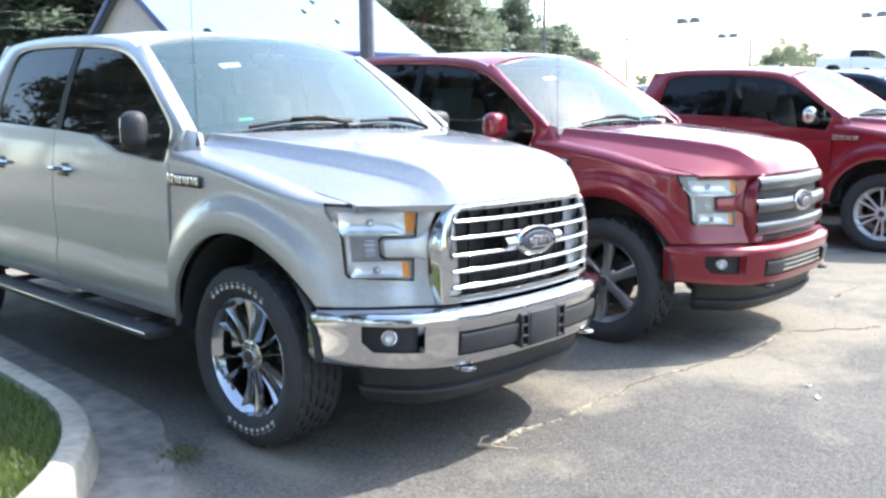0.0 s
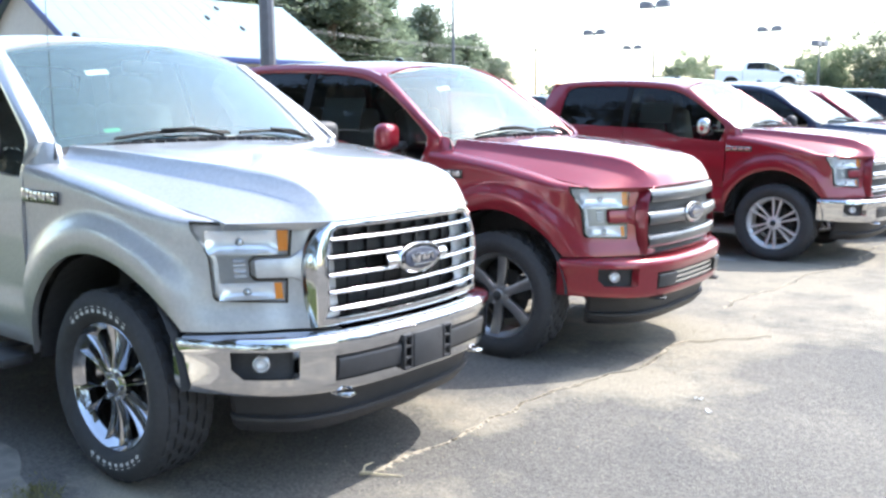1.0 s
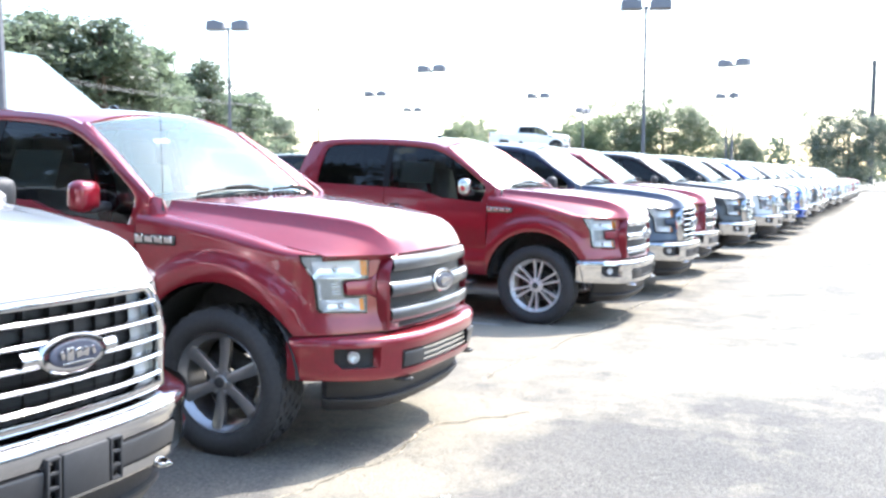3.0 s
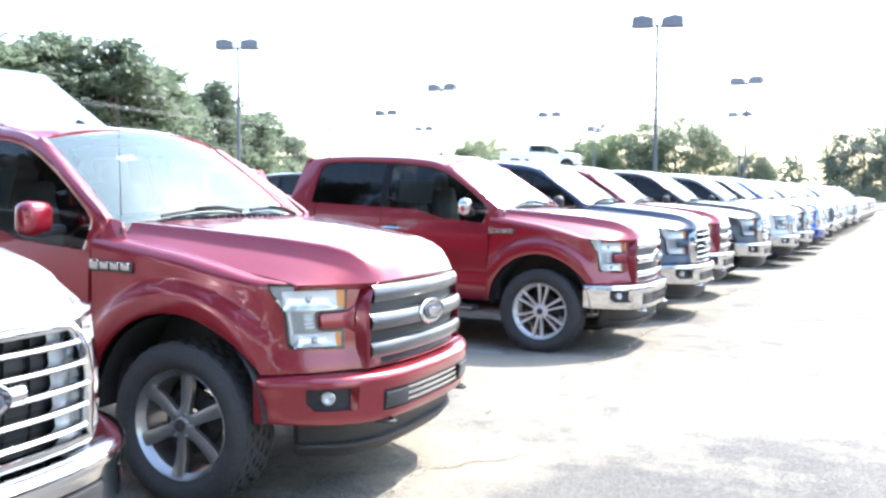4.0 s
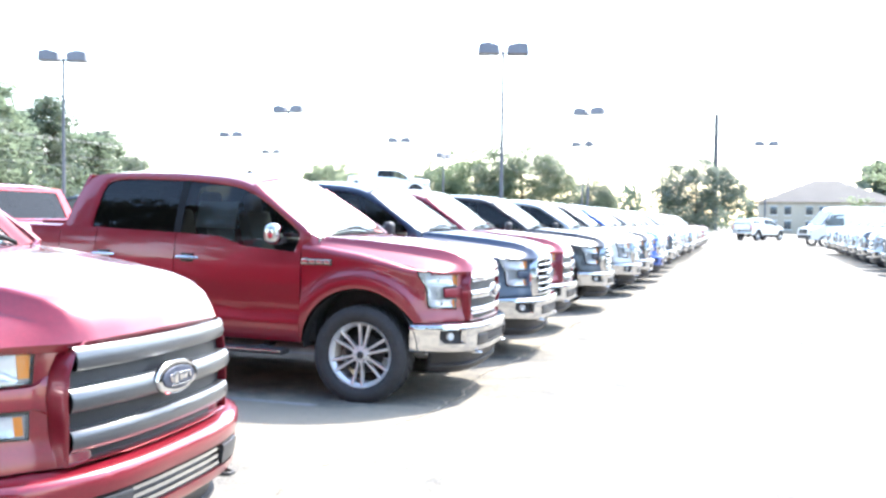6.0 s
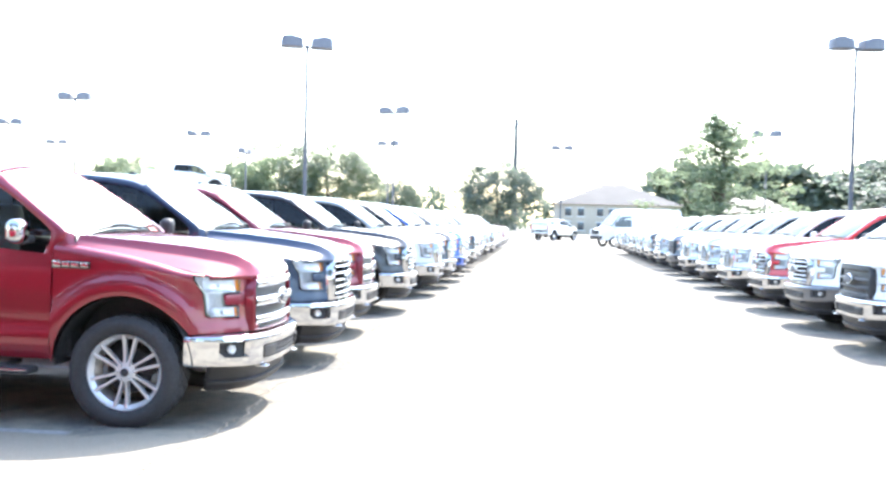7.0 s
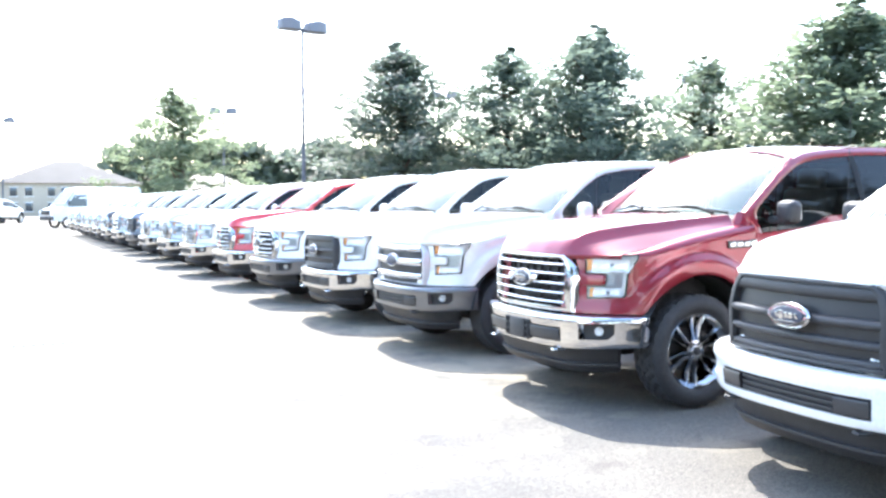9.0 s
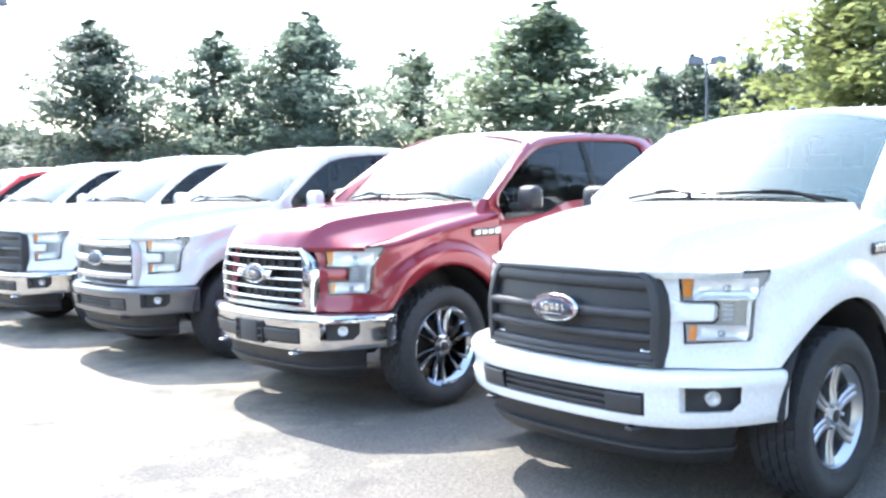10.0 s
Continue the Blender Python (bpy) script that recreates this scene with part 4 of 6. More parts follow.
def pickup_truck(at, turn, colour, label, grille="bars", bumper_in="chrome", style="split", metal=None, mirror=None, mirror_dx=0.0, mirror_turn=0.0, near=False, lettered=False, handle=None, plate=False, steps=False, lift=0.0, door_sheet=False, lean=0.0):
    P = PAINTS[colour]
    metal = metal or ALLOY
    root = thing("pickup_truck", pose(at[0], at[1], lift, 0, 0, turn), label, "pickup truck", "pickup trucks parked in rows")
    part("hood", ("hood",), hood, P, root)
    part("roof", ("roof",), roof, P, root)
    part("engine_bay", ("engine_bay",), engine_bay, UNDER, root, "dark closed engine bay")
    part("floor_pan", ("floor_pan",), floor_pan, UNDER, root, "dark floor pan")
    part("firewall", ("firewall",), firewall, UNDER, root, "dark firewall")
    for ax in (0.030, REAR_X):
        part("axle", ("axle", ax), axle(ax), UNDER, root, "dark axle")
    part("cab_back", ("cab_back",), cab_back, P, root)
    part("rear_window", ("back_window",), back_window, TINTED, root, "tinted rear glass")
    w = part("windshield", ("windshield",), windshield, WINDSHIELD, root, "clear windshield glass")
    w.visible_shadow = False
    part("windshield_border", ("frit",), frit, GLOSS_BLACK, w, "black glass border")
    part("cowl", ("cowl",), cowl, TRIM, root, "black ribbed cowl panel")
    for k in (0, 1):
        part("wiper", ("wiper", k), wiper(k), PILLAR_BLACK, root, "black wiper arm and blade")
    part("tailgate", ("tailgate",), tailgate, P, root)
    part("bed_floor", ("bed_floor",), bed_floor, TRIM, root, "black bed liner")
    part("rear_bumper", ("rear_bumper",), rear_bumper, CHROME, root, "chrome rear bumper")
    part("dashboard", ("dashboard",), dashboard, DASH, root, "dark dashboard")
    part("rear_bench", ("bench",), rear_bench, SEAT, root, "grey rear bench")
    if near:
        part("steering_wheel", ("steering",), steering_wheel, TRIM, root)
        part("inside_mirror", ("inmirror",), inside_mirror, TRIM, root)
        part("sticker", ("sticker",), sticker(0.62, 0.675, -0.60, -0.45), PAPER, w, "white paper sticker")
        part("sticker", ("green_sticker",), sticker(0.095, 0.125, -0.72, -0.63), GREEN_PAPER, w, "small green sticker")
    part("antenna", ("antenna",), antenna, TRIM, root, "thin black antenna mast")
    part("roof_fin", ("fin",), roof_fin, GLOSS_BLACK, root, "small black roof fin")
    body_bumper = {"chrome": CHROME, "body": P, "grey": PAINTS["grey"]}[bumper_in]
    b = part("front_bumper", ("bumper",), bumper, body_bumper, root, {"chrome": "chrome front bumper", "body": "body-coloured front bumper", "grey": "dark grey front bumper"}[bumper_in])
    part("bumper_insert", ("bumper_insert",), bumper_insert, MESHGRILLE, b, "black lower intake")
    part("air_dam", ("air_dam",), air_dam, TRIM, root, "black plastic air dam")
    if plate:
        part("plate_bracket", ("plate",), plate_bracket, TRIM, b, "empty black plate bracket")
    else:
        for z in (0.525, 0.555, 0.585):
            part("slat", ("slat", z), bumper_slat(z), ALLOY if grille == "grey" else TRIM, b)
    for sg in (-1, 1):
        part("front_fender", ("fender", sg), fender(sg), P, root)
        f = part("front_door", ("door", 0, sg), door(-0.503, -1.722, sg), P, root)
        r = part("rear_door", ("door", 1, sg), door(-1.73, -2.545, sg), P, root)
        part("cab_corner", ("door", 2, sg), door(-2.553, -2.935, sg), P, root)
        part("pillar_base", ("pillar_base", sg), pillar_base(sg), P, root)
        part("cab_frame", ("cab_side", sg), cab_side(sg), P, root)
        part("windshield_post", ("post", sg), windshield_post(sg), P, root)
        g = part("front_window", ("win", 0, sg), side_window(-0.536, -1.695, sg), FRONT_TINT, f, "lightly tinted door glass")
        part("rear_window", ("win", 1, sg), side_window(-1.755, -2.61, sg), TINTED, r, "dark tinted door glass")
        part("door_pillar", ("win", 2, sg), lambda bm, sg=sg: (side_window(-1.690, -1.760, sg)(bm), bmesh.ops.translate(bm, vec=(0, sg * 0.006, 0), verts=bm.verts)), PILLAR_BLACK, f, "dark door pillar")
        part("bed_side", ("bed_side", sg), bed_side(sg), P, root)
        part("frame_rail", ("rail", sg), frame_rail(sg), UNDER, root, "dark frame rail")
        part("tail_lamp", ("tail", sg), tail_lamp(sg), LAMPRED, root, "red tail lamp")
        for ax in (ARCH_X, REAR_X):
            part("wheel_liner", ("liner", ax, sg), arch_liner(ax, sg), UNDER, root, "black wheel arch liner")
            wheel(root, 0.030 if ax == ARCH_X else REAR_X, sg, style, metal, lettered, near)
        part("seat", ("seat", sg), seat(-1.32, sg * 0.40), SEAT, root, "grey front seat")
        hm = handle or P
        for d, x in ((f, -1.59), (r, -2.45)):
            if near:
                part("handle_plate", ("cup", x, sg), handle_plate(x, 1.165, sg), GLOSS_BLACK, d, "flat black plate behind the handle")
            part("door_handle", ("handle", x, sg), door_handle(x, 1.165, sg), hm, d)
        mm = part("side_mirror", ("mirror", sg), mirror_head(sg), mirror or TRIM, root, "side mirror housing", pose(mirror_dx, 0, 0) @ pose(-0.69, sg * 1.0, 0) @ pose(0, 0, 0, 0, 0, min(0.0, sg) * mirror_turn) @ pose(0.69, -sg * 1.0, 0))
        part("mirror_glass", ("mirror_glass", sg), mirror_glass(sg), CHROME, mm, "mirror glass")
        part("mirror_arm", ("mirror_arm", sg), mirror_arm(sg), TRIM, mm, "black mirror arm")
        bb = part("fender_badge", ("badge_base", sg), badge_base(sg), GLOSS_BLACK, root, "black badge with chrome bars")
        for k in range(4 if near else 0):
            part("badge_bar", ("badge", sg, k), badge_bar(sg, k), CHROME, bb, "chrome badge bar")
        h = part("headlamp", ("bezel", sg), lamp_bezel(sg), LAMP_INNER, root, "bracket-shaped headlamp with amber ends")
        part("lamp_seal", ("seal", sg), lamp_seal(sg), GLOSS_BLACK, h, "thin dark lamp seal")
        for k in range(2):
            part("reflector", ("bowl", sg, k), lamp_bowl(sg, k), REFLECTOR, h, "silvery lamp reflector")
            part("rim_strip", ("lamp_rim", sg, k), lamp_rim(sg, k), BRIGHT_STRIP, h, "bright edge strip")
            if near:
                part("bulb", ("bulb", sg, k), lamp_bulb(sg, k), CHROME, h, "shaded bulb")
        if near:
            part("pocket", ("column", sg, 0), lamp_column(sg, 0), LAMP_DARK, h, "grey pocket between the lamp's arms")
            part("light_guide", ("column", sg, 1), lamp_column(sg, 1), REFLECTOR, h, "ribbed clear cell")
        for k in range(2):
            part("amber_reflector", ("amber", sg, k), lamp_amber(sg, k), AMBER, h, "amber side reflector")
        le = part("lens", ("lens", sg), lamp_lens(sg), LENS, h, "clear lamp lens")
        le.visible_shadow = False
        part("fascia_tongue", ("tongue", sg), lamp_bar(sg), P, root)
        fr = part("fog_recess", ("fogr", sg), fog_recess(sg), TRIM, b, "black fog lamp recess")
        part("recess_corner", ("fogc", sg), recess_corner(sg), body_bumper, b)
        part("fog_lamp", ("fog", sg, 0), fog_lamp(sg, 0), REFLECTOR, b, "round fog lamp")
        part("fog_lens", ("fog", sg, 1), fog_lamp(sg, 1), LENS, b, "fog lamp lens")
        part("bumper_pad", ("pad", sg, plate), bumper_pad(sg, plate), PAD_BLACK, b, "black bumper pad")
        part("tow_hook", ("hook", sg), tow_hook(sg), CHROME if bumper_in == "chrome" else TRIM, root, "tow hook")
        if steps:
            s = part("running_board", ("board", sg), running_board(sg), TRIM, root, "black running board")
            part("board_trim", ("board_trim", sg), board_trim(sg), CHROME, s, "bright edge trim")
    if door_sheet:
        part("price_sheet", ("sheet",), window_sheet(-1, -1.17, -1.56), PAPER, root, "paper price sheet inside the door glass")
    # grille
    gm = {"bars": CHROME, "grey": GREY_BAR, "chrome": CHROME, "black": TRIM}[grille]
    fw = {"bars": 0.066, "grey": 0.014, "chrome": 0.016, "black": 0.050}[grille]
    gr = part("grille", ("gframe", fw), grille_frame(fw), {"bars": CHROME, "grey": P, "chrome": P, "black": TRIM}[grille], root,
              {"bars": "chrome grille with five thin bars", "grey": "grille with three broad dark grey bars", "chrome": "chrome grille with broad bars", "black": "black plastic grille"}[grille])
    part("grille_back", ("gback", grille == "bars"), grille_back(grille == "bars", 0.085 if grille == "bars" else 0.028), MESHGRILLE, gr, "black grille mesh")
    rows = {"bars": [(z, 0.022, 0.006) for z in (0.778, 0.846, 0.914, 0.983, 1.052)], "grey": [(0.792, 0.075, 0.012), (0.932, 0.080, 0.014), (1.070, 0.080, 0.012)],
            "chrome": [(0.790, 0.060, 0.012), (0.930, 0.070, 0.014), (1.065, 0.060, 0.012)], "black": [(0.742, 0.052, -0.008), (0.835, 0.040, -0.004), (0.935, 0.044, -0.002), (1.078, 0.074, -0.008)]}[grille]
    for z, h, o in rows:
        part("grille_bar", ("gbar", z, h, fw), grille_bar(z, h, o, fw * 0.8), gm, gr)
    if grille == "bars":
        part("emblem_mount", ("wings",), grille_bar(0.940, 0.052, 0.018, 0.345), CHROME, gr, "chrome bar behind the emblem")
    em = part("emblem", ("emblem",), lambda bm: oval(bm, 0.146, 0.066, 0.030, 0.940, 0.012), CHROME, gr, "chrome-rimmed oval emblem")
    part("emblem_face", ("emblem_face",), lambda bm: oval(bm, 0.108, 0.044, 0.0385, 0.938, 0.003), BADGE_BLUE, em, "dark blue emblem face")
    if near:
        part("emblem_script", ("emblem_script",), emblem_script, CHROME, em, "bright bars on the emblem")
    sits = stance(0.95, lean)
    for ob in root.children:
        if not ob.name.startswith(("wheel.", "axle")) and ob.name != "wheel":
            ob.matrix_basis = sits @ ob.matrix_basis
    return root

# ---- ground ----
def asphalt_material():
    m = material("asphalt", (0.10, 0.10, 0.10), 0.88, spec=0.3)
    nt = m.node_tree
    b = nt.nodes["Principled BSDF"]
    N, L = nt.nodes.new, nt.links.new
    co = N("ShaderNodeTexCoord")
    def noise_tex(scale, detail=6.0, rough=0.55, warp=0.0):
        n = N("ShaderNodeTexNoise")
        n.inputs["Scale"].default_value, n.inputs["Detail"].default_value, n.inputs["Roughness"].default_value, n.inputs["Distortion"].default_value = scale, detail, rough, warp
        L(co.outputs["Object"], n.inputs["Vector"])
        return n
    def ramp(src, lo, hi, c0, c1):
        r = N("ShaderNodeValToRGB")
        r.color_ramp.elements[0].position, r.color_ramp.elements[1].position = lo, hi
        r.color_ramp.elements[0].color, r.color_ramp.elements[1].color = (*c0, 1), (*c1, 1)
        L(src, r.inputs[0])
        return r
    def mix(kind, fac, a, c):
        x = N("ShaderNodeMix")
        x.data_type, x.blend_type = "RGBA", kind
        if isinstance(fac, float):
            x.inputs[0].default_value = fac
        else:
            L(fac, x.inputs[0])
        L(a, x.inputs[6])
        L(c, x.inputs[7])
        return x.outputs[2]
    stone = N("ShaderNodeTexVoronoi")
    stone.inputs["Scale"].default_value = 130.0
    L(co.outputs["Object"], stone.inputs["Vector"])
    agg = ramp(stone.outputs["Color"], 0.1, 0.95, (0.082, 0.078, 0.072), (0.175, 0.166, 0.150))
    grain = ramp(noise_tex(45, 8).outputs["Fac"], 0.35, 0.68, (0.80, 0.80, 0.80), (1.24, 1.23, 1.21))
    broad = ramp(noise_tex(0.45, 7, 0.62, 0.15).outputs["Fac"], 0.35, 0.70, (0.76, 0.76, 0.76), (1.25, 1.21, 1.14))
    c = mix("MULTIPLY", 1.0, agg.outputs[0], grain.outputs[0])
    c = mix("MULTIPLY", 1.0, c, broad.outputs[0])
    # pale, worn and sandy ground: from a ragged edge across the lane onwards, and in patches by the seam
    def calc(op, a, v):
        n = N("ShaderNodeMath")
        n.operation = op
        L(a, n.inputs[0])
        if isinstance(v, float):
            n.inputs[1].default_value = v
        else:
            L(v, n.inputs[1])
        return n.outputs[0]
    def remap(src, a, b, lo, hi):
        n = N("ShaderNodeMapRange")
        n.inputs["From Min"].default_value, n.inputs["From Max"].default_value, n.inputs["To Min"].default_value, n.inputs["To Max"].default_value = a, b, lo, hi
        L(src, n.inputs["Value"])
        return n.outputs[0]
    sep = N("ShaderNodeSeparateXYZ")
    L(co.outputs["Object"], sep.inputs[0])
    edge = calc("SUBTRACT", sep.outputs["Y"], calc("MULTIPLY", sep.outputs["X"], 0.72))
    st = calc("ADD", noise_tex(1.3, 10, 0.66, 0.25).outputs["Fac"], remap(edge, 1.5, 2.9, -0.10, 0.10))
    for cx, cy, rx, ry, k in ((1.15, 1.85, 0.45, 0.36, 0.36), (0.82, 1.20, 0.20, 0.50, 0.30), (0.50, 0.75, 0.34, 0.28, 0.22), (0.10, -0.95, 0.45, 0.16, 0.34), (0.12, -1.42, 0.34, 0.12, 0.34), (-0.4, 6.0, 0.9, 0.35, 0.3), (0.9, 3.0, 0.6, 0.55, 0.22), (1.4, 5.4, 1.0, 0.8, 0.14), (1.9, -1.2, 1.1, 0.5, 0.12)):
        d, q = N("ShaderNodeVectorMath"), N("ShaderNodeVectorMath")
        d.operation, q.operation = "SUBTRACT", "MULTIPLY"
        d.inputs[1].default_value, q.inputs[1].default_value = (cx, cy, 0), (1 / rx, 1 / ry, 0)
        L(co.outputs["Object"], d.inputs[0])
        L(d.outputs[0], q.inputs[0])
        ln = N("ShaderNodeVectorMath")
        ln.operation = "LENGTH"
        L(q.outputs[0], ln.inputs[0])
        st = calc("ADD", st, remap(ln.outputs["Value"], 0.2, 1.6, k, 0.0))
    st = calc("ADD", st, remap(noise_tex(7.0, 9, 0.7, 0.4).outputs["Fac"], 0.25, 0.75, -0.07, 0.07))
    st = calc("ADD", st, remap(noise_tex(34.0, 5, 0.6).outputs["Fac"], 0.25, 0.75, -0.06, 0.06))
    sand = ramp(st, 0.46, 0.70, (0, 0, 0), (0.88, 0.88, 0.88))
    pale = ramp(noise_tex(70, 6).outputs["Fac"], 0.3, 0.7, (0.19, 0.166, 0.124), (0.33, 0.292, 0.225))
    c = mix("MIX", sand.outputs[0], c, pale.outputs[0])
    # dark oil spots
    oil = ramp(noise_tex(0.9, 6, 0.55, 0.1).outputs["Fac"], 0.64, 0.74, (1, 1, 1), (0.55, 0.55, 0.56))
    c = mix("MULTIPLY", 1.0, c, oil.outputs[0])
    L(c, b.inputs["Base Color"])
    bp = N("ShaderNodeBump")
    bp.inputs["Strength"].default_value, bp.inputs["Distance"].default_value = 0.6, 0.006
    L(stone.outputs["Distance"], bp.inputs["Height"])
    bp2 = N("ShaderNodeBump")
    bp2.inputs["Strength"].default_value, bp2.inputs["Distance"].default_value = 0.5, 0.02
    L(noise_tex(9, 8).outputs["Fac"], bp2.inputs["Height"])
    L(bp.outputs[0], bp2.inputs["Normal"])
    L(bp2.outputs[0], b.inputs["Normal"])
    return m


ASPHALT = asphalt_material()
CONCRETE = material("concrete", (0.38, 0.348, 0.278), 0.9, 0, 0, 0.28, 18, 0.4, 120)
PALE_GRIT = material("pale_grit", (0.36, 0.312, 0.235), 0.95, 0, 0, 0.35, 60, 0.6, 200)
GRASS = material("grass", (0.060, 0.072, 0.030), 0.8, 0, 0, 0.45, 25)
LINE_PAINT = material("worn_line_paint", (0.22, 0.215, 0.20), 0.85, 0, 0, 0.4, 30)
METAL_ROOF = material("pale_metal_roof", (0.165, 0.24, 0.265), 0.6, 0.0, 0, 0.06, 3)
WALL_BEIGE = material("beige_siding", (0.52, 0.50, 0.45), 0.8, 0, 0, 0.08, 6)
WALL_TAN = material("tan_wall", (0.40, 0.35, 0.28), 0.85, 0, 0, 0.08, 4)
BLUE_TRIM = material("dark_blue_trim", (0.02, 0.04, 0.16), 0.5)
ROOF_GREY = material("grey_shingle", (0.040, 0.038, 0.036), 0.9, 0, 0, 0.2, 6)
GALV = material("grey_painted_steel", (0.115, 0.12, 0.135), 0.6, 0.1, 0, 0.15, 9)
LAMP_HEAD = material("lamp_housing", (0.17, 0.17, 0.185), 0.55, 0.2, 0, 0.1, 9)
WINDOW_DARK = material("window_dark", (0.04, 0.047, 0.055), 0.12, 0, 0.5)
WOOD_POLE = material("utility_pole_wood", (0.13, 0.10, 0.075), 0.9, 0, 0, 0.3, 12)
WIRE = material("wire", (0.20, 0.20, 0.20), 0.6)
BARK = material("bark", (0.11, 0.085, 0.06), 0.95, 0, 0, 0.35, 14, 0.6, 40)


def leaf_material(name, base, light):
    """Leaves: each a little different, and letting some light through."""
    m = bpy.data.materials.new(name)
    m.use_nodes = True
    nt = m.node_tree
    nt.nodes.remove(nt.nodes["Principled BSDF"])
    N, L = nt.nodes.new, nt.links.new
    geo, rp, df, tl, gl, mx, mx2 = N("ShaderNodeNewGeometry"), N("ShaderNodeValToRGB"), N("ShaderNodeBsdfDiffuse"), N("ShaderNodeBsdfTranslucent"), N("ShaderNodeBsdfGlossy"), N("ShaderNodeMixShader"), N("ShaderNodeMixShader")
    rp.color_ramp.elements[0].color, rp.color_ramp.elements[1].color = (*base, 1), (*light, 1)
    L(geo.outputs["Random Per Island"], rp.inputs[0])
    L(rp.outputs[0], df.inputs["Color"])
    L(rp.outputs[0], tl.inputs["Color"])
    gl.inputs["Roughness"].default_value = 0.5
    mx.inputs[0].default_value, mx2.inputs[0].default_value = 0.72, 0.05
    L(df.outputs[0], mx.inputs[1])
    L(tl.outputs[0], mx.inputs[2])
    L(mx.outputs[0], mx2.inputs[1])
    L(gl.outputs[0], mx2.inputs[2])
    L(mx2.outputs[0], nt.nodes["Material Output"].inputs["Surface"])
    return m


# all but LEAF_DEEP are paler than real leaves, with haze put into the colour
LEAF_DARK = leaf_material("dark_leaves", (0.10, 0.132, 0.105), (0.19, 0.235, 0.17))
LEAF_LIGHT = leaf_material("light_leaves", (0.125, 0.165, 0.095), (0.23, 0.275, 0.165))
LEAF_YELLOW = leaf_material("yellow_green_leaves", (0.16, 0.19, 0.07), (0.27, 0.30, 0.12))
LEAF_MID = leaf_material("mid_leaves", (0.10, 0.132, 0.088), (0.19, 0.235, 0.145))
LEAF_DEEP = leaf_material("deep_green_leaves", (0.035, 0.042, 0.030), (0.085, 0.098, 0.062))
NEEDLES = leaf_material("pine_needles", (0.10, 0.132, 0.090), (0.19, 0.235, 0.150))


def structure(name, key, build, mat, label, category, sharp=35):
    return tagged(part(name, key, build, mat, None, label, None, sharp), "", category, "", "structure")


def ground_sheet(bm):
    steps = [-900, -300, -100, -40, -15, -5, 0, 5, 15, 40, 100, 300, 900]
    grid(bm, [[(x, y, 0) for y in steps] for x in steps])


ground = structure("ground", ("ground",), ground_sheet, ASPHALT, "weathered grey asphalt lot with pale worn patches", "ground")

# planted island with a kerb and a concrete gutter
ISLE = (-1.0, -3.15)


def isle_ring(r, n=40):
    """Outline of the island at radius r, round at its end, straight behind."""
    pts = [(-9.0, ISLE[1] + r)] + [(ISLE[0] + r * math.sin(a), ISLE[1] + r * math.cos(a)) for a in np.linspace(0, math.pi, n)] + [(-9.0, ISLE[1] - r)]
    return pts


def kerb(bm):
    prof = [(1.82, 0.0), (1.795, 0.115), (1.785, 0.140), (1.765, 0.152), (1.69, 0.155), (1.675, 0.150), (1.670, 0.10)]
    rings = [isle_ring(r) for r, z in prof]
    grid(bm, [[(*rings[k][i], prof[k][1]) for k in range(len(prof))] for i in range(len(rings[0]))])


def gutter(bm):
    wob = lambda i: 0.035 * math.sin(i * 0.35) + 0.022 * math.sin(i * 0.9) + 0.015 * math.sin(i * 2.3)
    a, b = isle_ring(1.80), isle_ring(2.11)
    rows = []
    for i, (p, q) in enumerate(zip(a, b)):
        w = wob(i)
        rows.append([(p[0], p[1], 0.010), ((p[0] + q[0]) / 2, (p[1] + q[1]) / 2, 0.007), (q[0] + w * 0.4, q[1] + w, 0.005), (q[0] + w * 0.4, q[1] + w + 0.01, -0.01)])
    grid(bm, rows)


def isle_soil(bm):
    a = isle_ring(1.68)
    grid(bm, [[(p[0], p[1], 0.11), (p[0] * 0.5 + 0.5 * min(p[0], ISLE[0]), ISLE[1] + (p[1] - ISLE[1]) * 0.5, 0.14), (min(p[0], ISLE[0]), ISLE[1], 0.15)] for p in a])
    bmesh.ops.remove_doubles(bm, verts=bm.verts, dist=0.001)


def isle_grass(bm):
    rnd = random.Random(4)
    for k in range(42000):
        x = ISLE[0] + rnd.uniform(-2.2, 1.66)
        y = ISLE[1] + rnd.uniform(-0.4, 1.66)
        if x > ISLE[0] and math.hypot(x - ISLE[0], y - ISLE[1]) > 1.66:
            continue
        a, h, w = rnd.uniform(0, 6.28), rnd.uniform(0.025, 0.06), rnd.uniform(0.003, 0.0055)
        lx, ly = rnd.uniform(-0.03, 0.03), rnd.uniform(-0.03, 0.03)
        c, s = math.cos(a) * w, math.sin(a) * w
        v = [bm.verts.new(p) for p in ((x - c, y - s, 0.12), (x + c, y + s, 0.12), (x + lx, y + ly, 0.12 + h))]
        bm.faces.new(v)


structure("kerb", ("kerb",), kerb, CONCRETE, "pale concrete kerb round a planted island", "kerb")
structure("gutter", ("gutter",), gutter, material("gutter_concrete", (0.21, 0.192, 0.16), 0.92, 0, 0, 0.5, 9, 0.5, 90), "worn concrete gutter apron along the kerb", "gutter")
structure("lawn", ("soil",), isle_soil, GRASS, "short green lawn in the kerbed island", "lawn")
LAWN = leaf_material("lawn_blades", (0.09, 0.14, 0.02), (0.22, 0.28, 0.07))
tagged(part("grass", ("isle_grass",), isle_grass, LAWN, None, "short green grass in the kerbed island"), "", "grass", "", "stuff")


